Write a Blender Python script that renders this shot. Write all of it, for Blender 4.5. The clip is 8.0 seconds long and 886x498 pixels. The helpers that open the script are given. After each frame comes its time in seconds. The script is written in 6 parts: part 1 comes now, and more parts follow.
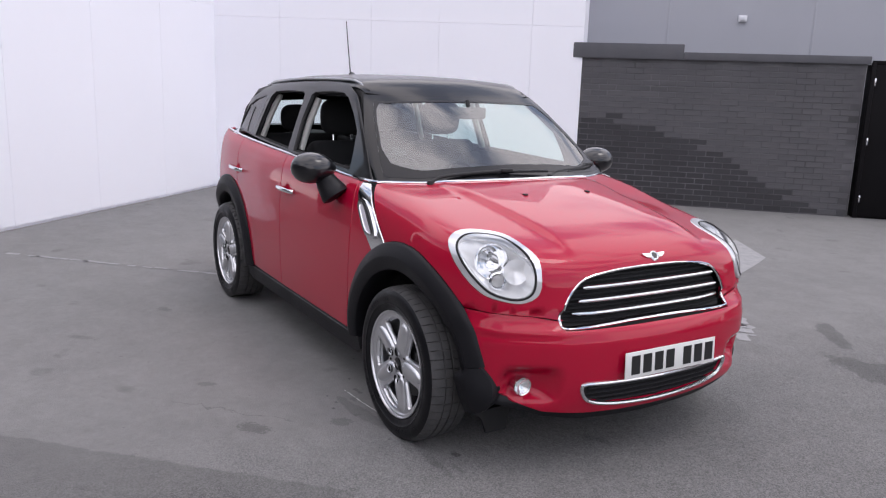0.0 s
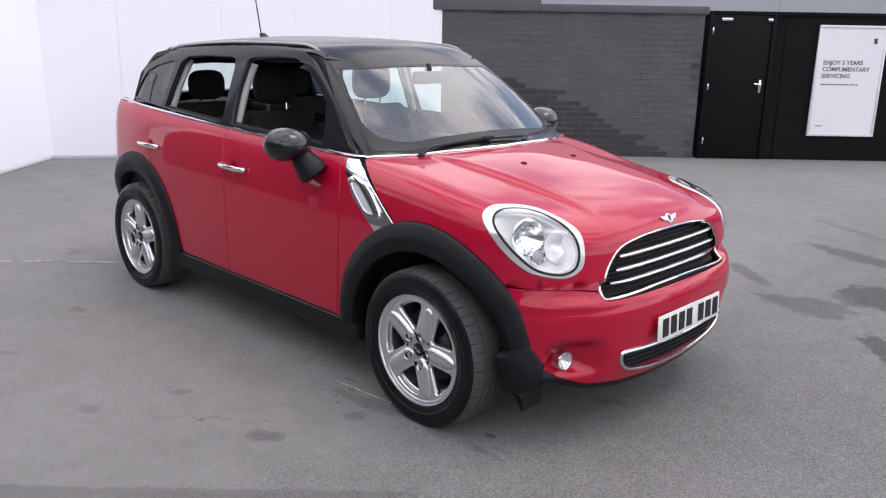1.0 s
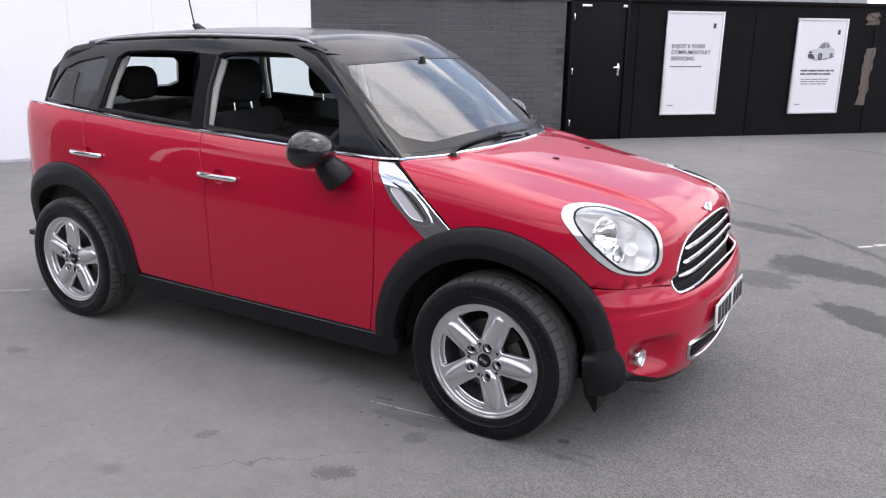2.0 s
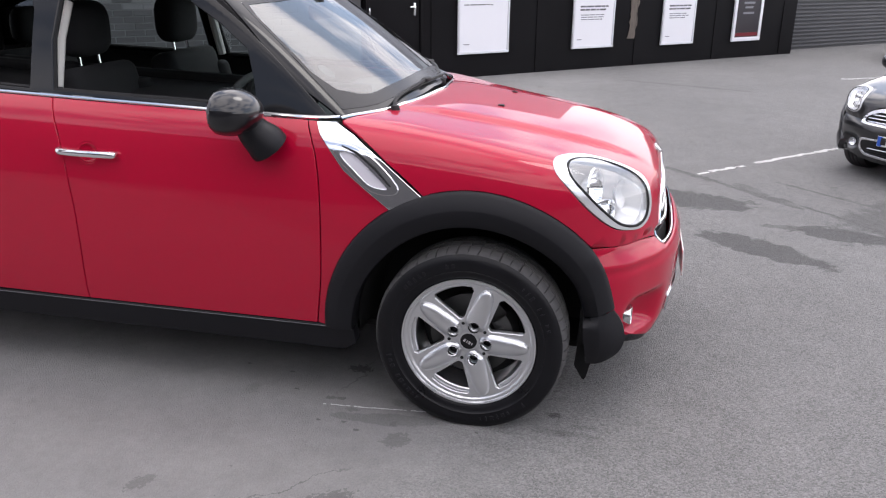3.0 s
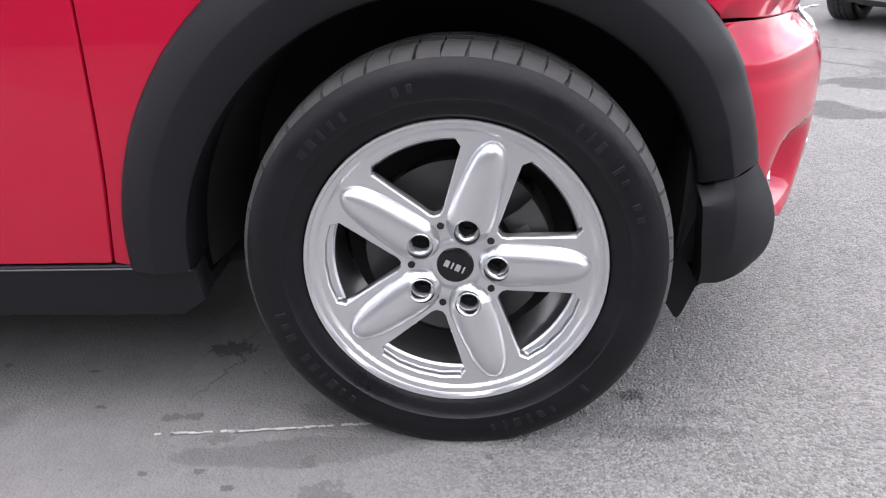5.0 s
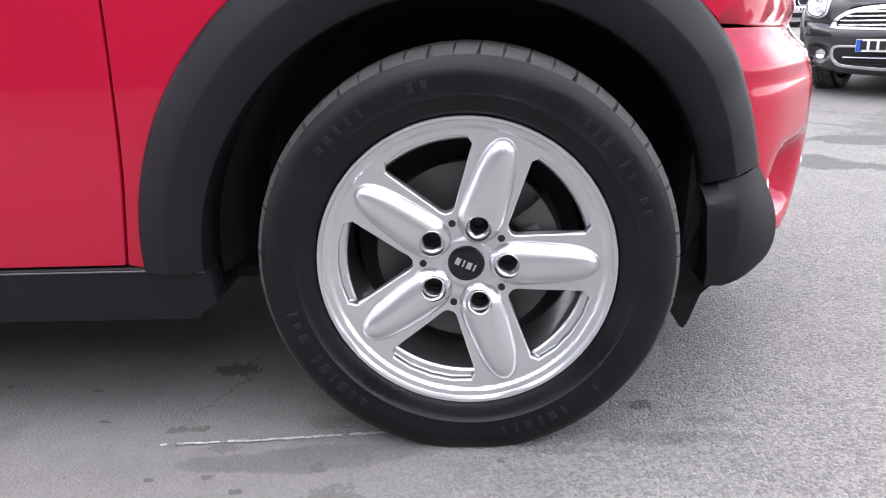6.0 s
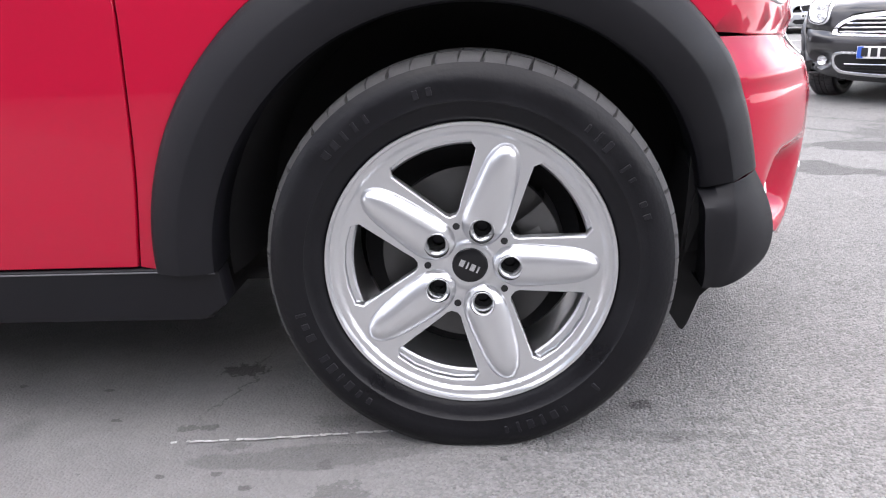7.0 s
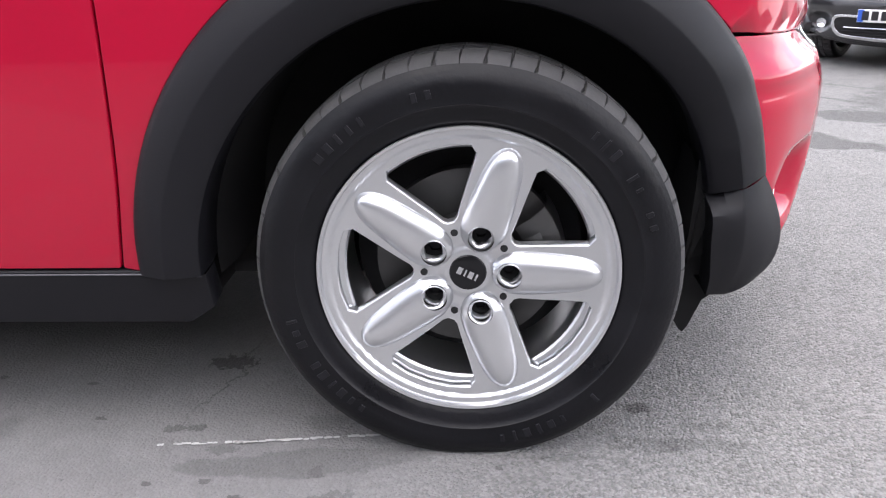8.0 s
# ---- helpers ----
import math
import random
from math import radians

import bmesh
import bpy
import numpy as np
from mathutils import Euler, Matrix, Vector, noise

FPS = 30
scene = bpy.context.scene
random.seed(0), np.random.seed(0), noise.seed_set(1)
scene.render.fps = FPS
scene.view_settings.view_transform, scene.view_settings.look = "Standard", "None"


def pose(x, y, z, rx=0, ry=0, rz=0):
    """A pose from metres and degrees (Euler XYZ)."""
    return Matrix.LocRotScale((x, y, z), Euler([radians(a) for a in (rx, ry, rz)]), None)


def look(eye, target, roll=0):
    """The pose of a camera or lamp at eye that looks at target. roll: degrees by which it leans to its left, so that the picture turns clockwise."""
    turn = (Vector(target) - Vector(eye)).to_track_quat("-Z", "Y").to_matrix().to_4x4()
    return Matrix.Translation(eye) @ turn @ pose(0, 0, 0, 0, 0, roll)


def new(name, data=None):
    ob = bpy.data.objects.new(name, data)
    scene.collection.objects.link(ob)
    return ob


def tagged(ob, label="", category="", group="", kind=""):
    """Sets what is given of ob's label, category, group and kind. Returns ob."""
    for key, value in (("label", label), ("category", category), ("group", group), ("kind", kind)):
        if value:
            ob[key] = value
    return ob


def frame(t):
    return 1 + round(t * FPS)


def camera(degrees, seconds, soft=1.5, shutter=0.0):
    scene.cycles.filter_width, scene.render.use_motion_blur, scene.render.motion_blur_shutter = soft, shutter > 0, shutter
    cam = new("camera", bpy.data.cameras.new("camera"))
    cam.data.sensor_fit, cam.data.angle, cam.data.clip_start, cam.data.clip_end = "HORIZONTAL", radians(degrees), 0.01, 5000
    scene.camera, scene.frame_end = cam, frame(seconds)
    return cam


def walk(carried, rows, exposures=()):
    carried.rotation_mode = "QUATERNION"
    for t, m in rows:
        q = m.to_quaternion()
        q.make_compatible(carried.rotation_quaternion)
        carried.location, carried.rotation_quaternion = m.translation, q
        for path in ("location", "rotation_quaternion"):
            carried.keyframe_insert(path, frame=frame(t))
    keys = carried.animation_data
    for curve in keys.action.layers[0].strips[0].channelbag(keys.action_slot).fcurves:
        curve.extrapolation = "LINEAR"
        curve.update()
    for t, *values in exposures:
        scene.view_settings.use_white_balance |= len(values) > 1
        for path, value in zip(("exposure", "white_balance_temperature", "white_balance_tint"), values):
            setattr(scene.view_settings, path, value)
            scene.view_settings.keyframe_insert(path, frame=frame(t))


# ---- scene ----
cam = camera(57.9, 8.0, soft=1.2)
PATH = [
    (0, (2.97, -2.432, 1.555), (1.295, -1.418, 1.145), 1.9),
    (0.5, (2.646, -2.663, 1.59), (1.11, -1.48, 1.099), 2.2),
    (1, (2.276, -3.009, 1.603), (0.916, -1.637, 1.087), 1.0),
    (1.2, (2.115, -3.129, 1.633), (0.818, -1.707, 1.088), 1.1),
    (2.3, (1.086, -3.507, 1.606), (0.245, -1.78, 1.048), 1.1),
    (2.5, (0.913, -3.504, 1.575), (0.174, -1.74, 0.988), 1.6),
    (3, (0.477, -3.35, 1.569), (0.057, -1.512, 0.903), 0.5),
    (3.5, (0.138, -3.066, 1.496), (0.027, -1.21, 0.759), 0.3),
    (4, (0.036, -2.653, 1.42), (-0.008, -0.839, 0.579), -1.7),
    (4.5, (0.091, -2.141, 1.203), (-0.061, -0.395, 0.24), -1.9),
    (5, (0.084, -2.003, 0.851), (-0.078, -0.172, 0.064), -2.8),
    (5.2, (0.048, -2.021, 0.781), (-0.069, -0.144, 0.1), -2.4),
    (6.5, (0.048, -2.088, 0.733), (-0.092, -0.182, 0.144), -2.7),
    (7, (0.048, -2.106, 0.74), (-0.091, -0.197, 0.157), -2.6),
    (7.5, (0.045, -2.105, 0.736), (-0.088, -0.198, 0.15), -2.4),
    (8, (0.03, -2.026, 0.814), (-0.079, -0.158, 0.105), -1.6),
]
walk(cam, [(t, look(eye, target, roll)) for t, eye, target, roll in PATH],
     exposures=[(0, 0.34, 6400, 13), (0.5, 0.46, 6450, 12), (1.2, 0.64, 6500, 11), (2.5, 0.80, 6500, 11), (3.5, 0.90, 6500, 11), (4.0, 1.09, 6500, 11),
                (4.5, 1.45, 6500, 10), (5.2, 1.71, 6500, 10), (7.4, 1.78, 6500, 10), (8.0, 1.70, 6500, 10)])

# ---- world and sun ----
world = bpy.data.worlds.new("sky_world")
scene.world = world
world.use_nodes = True
wn, wl = world.node_tree.nodes, world.node_tree.links
wn.clear()
SUN_ELEV, SUN_AZ = 66.0, 50.0          # degrees; azimuth from +x towards +y
sky = wn.new("ShaderNodeTexSky")
sky.sky_type, sky.sun_disc = "NISHITA", False
sky.sun_elevation, sky.sun_rotation = radians(SUN_ELEV), radians(90 - SUN_AZ)
sky.air_density, sky.dust_density, sky.ozone_density = 1.0, 0.7, 1.0
wco = wn.new("ShaderNodeTexCoord")
wmap = wn.new("ShaderNodeMapping")
wmap.inputs["Scale"].default_value = (1.0, 1.0, 2.2)
wmap.inputs["Location"].default_value = (3.1, 1.7, 0.4)
cloud = wn.new("ShaderNodeTexNoise")
cloud.inputs["Scale"].default_value, cloud.inputs["Detail"].default_value = 2.6, 7.0
cloud.inputs["Distortion"].default_value = 0.35
cover = wn.new("ShaderNodeValToRGB")
cover.color_ramp.elements[0].position, cover.color_ramp.elements[1].position = 0.40, 0.53
cover.color_ramp.elements[0].color = (0.15, 0.15, 0.15, 1)
cmix = wn.new("ShaderNodeMix")
cmix.data_type = "RGBA"
# thin cloud glows round the hidden sun
sun_dir = Vector((math.cos(radians(SUN_AZ)) * math.cos(radians(SUN_ELEV)), math.sin(radians(SUN_AZ)) * math.cos(radians(SUN_ELEV)), math.sin(radians(SUN_ELEV))))
wdot = wn.new("ShaderNodeVectorMath")
wdot.operation = "DOT_PRODUCT"
wdot.inputs[1].default_value = sun_dir
wpos = wn.new("ShaderNodeMath")
wpos.operation = "MAXIMUM"
wpos.inputs[1].default_value = 0.0
wpow = wn.new("ShaderNodeMath")
wpow.operation = "POWER"
wpow.inputs[1].default_value = 3.0
wgl = wn.new("ShaderNodeMath")
wgl.operation = "MULTIPLY_ADD"
wgl.inputs[1].default_value, wgl.inputs[2].default_value = 0.35, 1.0
wsc = wn.new("ShaderNodeVectorMath")
wsc.operation = "SCALE"
wsc.inputs[0].default_value = (10.5, 10.05, 10.4)
wl.new(wco.outputs["Generated"], wdot.inputs[0])
wl.new(wdot.outputs["Value"], wpos.inputs[0])
wl.new(wpos.outputs[0], wpow.inputs[0])
wl.new(wpow.outputs[0], wgl.inputs[0])
wl.new(wgl.outputs[0], wsc.inputs["Scale"])
wl.new(wsc.outputs["Vector"], cmix.inputs["B"])
bg = wn.new("ShaderNodeBackground")
bg.inputs["Strength"].default_value = 0.129
wout = wn.new("ShaderNodeOutputWorld")
wl.new(wco.outputs["Generated"], wmap.inputs["Vector"])
wl.new(wmap.outputs["Vector"], cloud.inputs["Vector"])
wl.new(cloud.outputs["Fac"], cover.inputs["Fac"])
wl.new(cover.outputs["Color"], cmix.inputs["Factor"])
wl.new(sky.outputs["Color"], cmix.inputs["A"])
wl.new(cmix.outputs["Result"], bg.inputs["Color"])
wl.new(bg.outputs["Background"], wout.inputs["Surface"])
sun_data = bpy.data.lights.new("sun", "SUN")
sun_data.energy, sun_data.angle, sun_data.color = 0.35, radians(20), (1.0, 0.96, 0.9)
sun = new("sun", sun_data)
sun.matrix_world = look((0, 0, 0), (-math.cos(radians(SUN_AZ)) * math.cos(radians(SUN_ELEV)),
                                    -math.sin(radians(SUN_AZ)) * math.cos(radians(SUN_ELEV)), -math.sin(radians(SUN_ELEV))))
sun.location = (6, 4, 12)

# ---- materials ----
def material(name, colour, rough=0.5, metal=0.0, coat=0.0, vary=0.0, scale=8.0, bump=0.0, bump_scale=60.0, fine=0.0, fine_scale=300.0,
             rough_vary=0.0, alpha_glass=False, ior=1.45, spec=0.5, coat_rough=0.03, obj_vary=0.0, stretch=(1, 1, 1)):
    """A Principled material with two scales of variation in colour, roughness and relief."""
    m = bpy.data.materials.new(name)
    m.use_nodes = True
    n, l = m.node_tree.nodes, m.node_tree.links
    b = n["Principled BSDF"]
    b.inputs["Base Color"].default_value = (*colour, 1)
    b.inputs["Roughness"].default_value = rough
    b.inputs["Metallic"].default_value = metal
    b.inputs["Coat Weight"].default_value = coat
    b.inputs["Coat Roughness"].default_value = coat_rough
    b.inputs["IOR"].default_value = ior
    b.inputs["Specular IOR Level"].default_value = spec
    co = n.new("ShaderNodeTexCoord")
    mp = n.new("ShaderNodeMapping")
    mp.inputs["Scale"].default_value = stretch
    l.new(co.outputs["Object"], mp.inputs["Vector"])
    src = mp.outputs["Vector"]
    if vary or fine or rough_vary:
        big = n.new("ShaderNodeTexNoise")
        big.inputs["Scale"].default_value, big.inputs["Detail"].default_value = scale, 6
        l.new(src, big.inputs["Vector"])
        small = n.new("ShaderNodeTexNoise")
        small.inputs["Scale"].default_value, small.inputs["Detail"].default_value = fine_scale, 2
        l.new(src, small.inputs["Vector"])
        add = n.new("ShaderNodeMath")
        add.operation = "MULTIPLY_ADD"
        l.new(big.outputs["Fac"], add.inputs[0])
        add.inputs[1].default_value, add.inputs[2].default_value = 2 * vary, 1 - vary
        add2 = n.new("ShaderNodeMath")
        add2.operation = "MULTIPLY_ADD"
        l.new(small.outputs["Fac"], add2.inputs[0])
        add2.inputs[1].default_value, add2.inputs[2].default_value = 2 * fine, -fine
        tot = n.new("ShaderNodeMath")
        l.new(add.outputs[0], tot.inputs[0])
        l.new(add2.outputs[0], tot.inputs[1])
        last = tot.outputs[0]
        if obj_vary:
            info = n.new("ShaderNodeObjectInfo")
            ov = n.new("ShaderNodeMath")
            ov.operation = "MULTIPLY_ADD"
            l.new(info.outputs["Random"], ov.inputs[0])
            ov.inputs[1].default_value, ov.inputs[2].default_value = 2 * obj_vary, -obj_vary
            tot2 = n.new("ShaderNodeMath")
            l.new(last, tot2.inputs[0])
            l.new(ov.outputs[0], tot2.inputs[1])
            last = tot2.outputs[0]
        mul = n.new("ShaderNodeVectorMath")
        mul.operation = "SCALE"
        mul.inputs[0].default_value = colour
        l.new(last, mul.inputs["Scale"])
        l.new(mul.outputs["Vector"], b.inputs["Base Color"])
        if rough_vary:
            rv = n.new("ShaderNodeMath")
            rv.operation = "MULTIPLY_ADD"
            l.new(big.outputs["Fac"], rv.inputs[0])
            rv.inputs[1].default_value, rv.inputs[2].default_value = 2 * rough_vary, rough - rough_vary
            l.new(rv.outputs[0], b.inputs["Roughness"])
    if bump:
        bn = n.new("ShaderNodeTexNoise")
        bn.inputs["Scale"].default_value, bn.inputs["Detail"].default_value = bump_scale, 5
        l.new(src, bn.inputs["Vector"])
        bp = n.new("ShaderNodeBump")
        bp.inputs["Strength"].default_value, bp.inputs["Distance"].default_value = 1.0, bump
        l.new(bn.outputs["Fac"], bp.inputs["Height"])
        l.new(bp.outputs["Normal"], b.inputs["Normal"])
    return m


def glass(name, colour, rough=0.0, ior=1.45):
    m = bpy.data.materials.new(name)
    m.use_nodes = True
    b = m.node_tree.nodes["Principled BSDF"]
    b.inputs["Base Color"].default_value = (*colour, 1)
    b.inputs["Roughness"].default_value = rough
    b.inputs["Transmission Weight"].default_value = 1.0
    b.inputs["IOR"].default_value = ior
    return m


def pane(name, colour, gloss=0.055):
    """Thin glazing: a clear tinted sheet with a mirror-like skin."""
    m = bpy.data.materials.new(name)
    m.use_nodes = True
    n, l = m.node_tree.nodes, m.node_tree.links
    n.clear()
    tr, gl, mx, lw, pw, fr, out = (n.new("ShaderNode" + k) for k in ("BsdfTransparent", "BsdfGlossy", "MixShader", "LayerWeight", "Math", "Math", "OutputMaterial"))
    tr.inputs["Color"].default_value = (*colour, 1)
    gl.inputs["Roughness"].default_value = 0.01
    lw.inputs["Blend"].default_value = 0.5
    pw.operation, fr.operation = "POWER", "MULTIPLY_ADD"
    pw.inputs[1].default_value = 4.0
    fr.inputs[1].default_value, fr.inputs[2].default_value = 0.90, gloss
    l.new(lw.outputs["Facing"], pw.inputs[0])
    l.new(pw.outputs[0], fr.inputs[0])
    l.new(fr.outputs[0], mx.inputs[0])
    l.new(tr.outputs[0], mx.inputs[1])
    l.new(gl.outputs[0], mx.inputs[2])
    l.new(mx.outputs[0], out.inputs["Surface"])
    return m


RAIL = material("rail_satin", (0.42, 0.425, 0.435), 0.28, 0.9)
MIRROR_BLACK = material("mirror_cap_black", (0.006, 0.006, 0.008), 0.3, 0.0, 1.0, 0.1, 4.0, spec=0.2, coat_rough=0.02)
RED = material("red_paint", (0.395, 0.0023, 0.028), 0.40, 0.0, 0.92, 0.03, 3.0, fine=0.05, fine_scale=900, spec=0.08, coat_rough=0.015)
RED.node_tree.nodes["Principled BSDF"].inputs["Coat IOR"].default_value = 1.46
GLOSS_BLACK = material("gloss_black_paint", (0.007, 0.0072, 0.0085), 0.3, 0.0, 0.55, 0.1, 4.0, spec=0.1)
CLADDING = material("black_plastic_cladding", (0.0062, 0.0062, 0.0085), 0.50, 0.0, 0.0, 0.2, 6.0, 0.0003, 900, 0.12, 700, 0.1, spec=0.33)
TYRE = material("tyre_rubber", (0.0043, 0.0043, 0.006), 0.40, 0.0, 0.0, 0.6, 9.0, 0.0008, 90, 0.15, 400, 0.40, spec=0.32)
TYRE_MARK = material("worn_raised_rubber", (0.008, 0.008, 0.0105), 0.45, 0.0, 0.0, 0.4, 30.0, spec=0.36)
TREAD = material("dusty_tread_rubber", (0.06, 0.059, 0.06), 0.85, 0.0, 0.0, 0.3, 20.0, 0.0004, 500, 0.2, 400)
ALLOY = material("painted_alloy", (0.66, 0.67, 0.69), 0.28, 0.9, 0.3, 0.04, 12.0, fine=0.04, fine_scale=900)
CHROME = material("chrome", (0.82, 0.83, 0.85), 0.06, 1.0)
# grey whose paleness stands in for the highlight on the sill's lip
SILL_GLINT = material("rubbed_plastic_edge", (0.10, 0.10, 0.11), 0.5, 0.0, 0.0, 0.3, 20.0)
BEZEL = material("plated_lamp_ring", (0.74, 0.75, 0.77), 0.16, 0.55)
SATIN = material("satin_chrome", (0.70, 0.71, 0.73), 0.2, 1.0)
BOLT = material("dark_bolt_steel", (0.05, 0.05, 0.055), 0.5, 0.8)
STEEL = material("brake_steel", (0.10, 0.10, 0.10), 0.5, 0.9, 0.0, 0.2, 30)
DARK = material("dark_cavity", (0.014, 0.014, 0.015), 0.9, 0.0, 0.0, 0.2, 12.0)
TRIM = material("interior_black_plastic", (0.016, 0.016, 0.017), 0.65, 0.0, 0.0, 0.15, 9.0)
FABRIC = material("black_seat_cloth", (0.008, 0.008, 0.0095), 0.92, 0.0, 0.0, 0.25, 14.0, 0.0008, 300)
LINER = material("pale_headliner", (0.52, 0.51, 0.49), 0.9, 0.0, 0.0, 0.06, 10)
WHITE_WALL = material("white_painted_wall", (0.92, 0.92, 0.97), 0.6, 0.0, 0.0, 0.02, 0.8, 0.0005, 40)
GREY_PANEL = material("grey_cladding_sheet", (0.39, 0.40, 0.44), 0.5, 0.0, 0.0, 0.05, 0.7)
BRICK = material("grey_painted_brick", (0.088, 0.086, 0.092), 0.7, 0.0, 0.0, 0.35, 2.4, 0.002, 80, 0.15, 200, 0.0, obj_vary=0.07, stretch=(.5, 1, 2.5))
BRICK_DARK = material("dark_painted_brick", (0.038, 0.037, 0.041), 0.65, 0.0, 0.0, 0.2, 6, 0.002, 80, 0.15, 200, 0.0, obj_vary=0.15)
MORTAR = material("painted_mortar", (0.092, 0.090, 0.096), 0.85, 0.0, 0.0, 1.2, 1.7, 0.002, 90)
BLACK_BOARD = material("black_painted_board", (0.0055, 0.0050, 0.0060), 0.6, 0.0, 0.0, 0.45, 1.6, 0.0006, 60, spec=0.14)
PANE = pane("clear_pane", (0.76, 0.87, 0.84))
SCREEN_BAND = material("printed_glass_band", (0.010, 0.010, 0.012), 0.25, 0.0, 0.0, 0.1, 6.0, spec=0.35)
SCREEN_PANE = pane("laminated_screen", (0.74, 0.88, 0.85), 0.18)
LAMP_PANE = pane("lamp_pane", (0.97, 0.98, 0.98))
PANE_DARK = pane("tinted_pane", (0.05, 0.06, 0.07))
FADED_PAINT = material("faded_road_paint", (0.30, 0.30, 0.305), 0.85, 0.0, 0.0, 0.3, 14, 0.001, 200, 0.2, 120)
WHITE_PAINT = material("worn_road_paint", (0.55, 0.55, 0.54), 0.8, 0.0, 0.0, 0.3, 14, 0.001, 200, 0.2, 120)
POSTER_WHITE = material("poster_paper", (0.80, 0.80, 0.84), 0.45, 0.0, 0.2, 0.02, 3)
FRAME_SILVER = material("poster_frame", (0.70, 0.71, 0.74), 0.4, 0.2)
GREY_INK = material("grey_ink", (0.06, 0.06, 0.065), 0.5)
MID_INK = material("mid_grey_ink", (0.12, 0.12, 0.13), 0.5)
PALE_INK = material("pale_ink", (0.22, 0.22, 0.24), 0.5)
RAW_WOOD = material("bare_weathered_board", (0.125, 0.105, 0.09), 0.8, 0.0, 0.0, 0.55, 9, 0.001, 60, stretch=(6, 6, 1))
CONCRETE = material("grey_concrete_coping", (0.10, 0.10, 0.11), 0.85, 0.0, 0.0, 0.2, 4, 0.002, 60)
CORRUGATED = material("dark_grey_sheet", (0.075, 0.075, 0.08), 0.5, 0.1, 0.0, 0.12, 2)
FAR_BRICK = material("dull_grey_brickwork", (0.085, 0.082, 0.085), 0.85, 0.0, 0.0, 0.2, 3, 0.002, 30)
BLACK_METAL = material("black_metallic_paint", (0.012, 0.012, 0.014), 0.3, 0.2, 1.0, 0.05, 4)
SILVER_METAL = material("silver_metallic_paint", (0.52, 0.54, 0.56), 0.35, 0.5, 1.0, 0.05, 4)


def asphalt():
    """Worn asphalt: aggregate, patches, a darker relaid strip, dark wet-looking stains and a crack."""
    m = bpy.data.materials.new("asphalt")
    m.use_nodes = True
    n, l = m.node_tree.nodes, m.node_tree.links
    b = n["Principled BSDF"]
    geo = n.new("ShaderNodeNewGeometry")

    def noise(scale, detail=4, rough=0.5):
        t = n.new("ShaderNodeTexNoise")
        t.inputs["Scale"].default_value, t.inputs["Detail"].default_value, t.inputs["Roughness"].default_value = scale, detail, rough
        l.new(geo.outputs["Position"], t.inputs["Vector"])
        return t.outputs["Fac"]

    def maths(op, a, c, d=None):
        t = n.new("ShaderNodeMath")
        t.operation = op
        for i, v in enumerate((a, c, d)):
            if v is None:
                continue
            if isinstance(v, (int, float)):
                t.inputs[i].default_value = v
            else:
                l.new(v, t.inputs[i])
        return t.outputs[0]

    def ramp(v, lo, hi):
        t = n.new("ShaderNodeMapRange")
        t.interpolation_type = "SMOOTHSTEP"
        t.inputs["From Min"].default_value, t.inputs["From Max"].default_value = lo, hi
        l.new(v, t.inputs["Value"])
        return t.outputs["Result"]

    stones = n.new("ShaderNodeTexVoronoi")
    stones.inputs["Scale"].default_value = 185
    l.new(geo.outputs["Position"], stones.inputs["Vector"])
    tone = n.new("ShaderNodeSeparateColor")
    l.new(stones.outputs["Color"], tone.inputs["Color"])
    grit = noise(300, 3)
    ragged = noise(9, 5, 0.65)
    wobble = noise(2.2, 4)
    frayed = noise(60, 4, 0.65)
    # large and small tone changes
    v = maths("MULTIPLY_ADD", noise(0.55, 5), 0.5, 0.75)
    v = maths("ADD", v, maths("MULTIPLY_ADD", noise(5, 6, 0.6), 0.40, -0.20))
    v = maths("ADD", v, maths("MULTIPLY_ADD", noise(22, 4, 0.6), 0.30, -0.15))
    pos = n.new("ShaderNodeSeparateXYZ")
    l.new(geo.outputs["Position"], pos.inputs["Vector"])
    # the older half of the yard is worn smooth and pale
    old = ramp(maths("ADD", pos.outputs["X"], maths("MULTIPLY_ADD", wobble, 1.2, -0.6)), 0.45, -0.55)
    coarse = maths("MULTIPLY_ADD", old, -0.82, 1.0)
    v = maths("ADD", v, maths("MULTIPLY", maths("MULTIPLY_ADD", tone.outputs["Red"], 0.7, -0.35), coarse))
    v = maths("ADD", v, maths("MULTIPLY", maths("MULTIPLY_ADD", grit, 0.5, -0.25), coarse))
    v = maths("MULTIPLY", v, maths("MULTIPLY_ADD", old, 0.10, 1.0))
    blot = ramp(noise(3.1, 3), 0.66, 0.74)
    v = maths("MULTIPLY", v, maths("MULTIPLY_ADD", blot, -0.25, 1.0))
    # small dark flecks
    fleck = maths("MULTIPLY", ramp(noise(26, 3, 0.6), 0.68, 0.73), ramp(noise(1.7, 2), 0.45, 0.6))
    v = maths("MULTIPLY", v, maths("MULTIPLY_ADD", fleck, -0.38, 1.0))
    # relaid strip beyond a long joint: y < x - 1.63
    side = maths("SUBTRACT", maths("SUBTRACT", pos.outputs["X"], pos.outputs["Y"]), 1.63)
    side = maths("ADD", side, maths("MULTIPLY_ADD", ragged, 0.10, -0.05))
    near = ramp(maths("MULTIPLY_ADD", pos.outputs["Y"], -1.0, maths("MULTIPLY", pos.outputs["X"], 0.0)), 0.5, 1.1)
    strip = maths("MULTIPLY", ramp(side, -0.01, 0.015), maths("MULTIPLY", near, ramp(maths("ADD", pos.outputs["X"], wobble), 1.1, 0.8)))
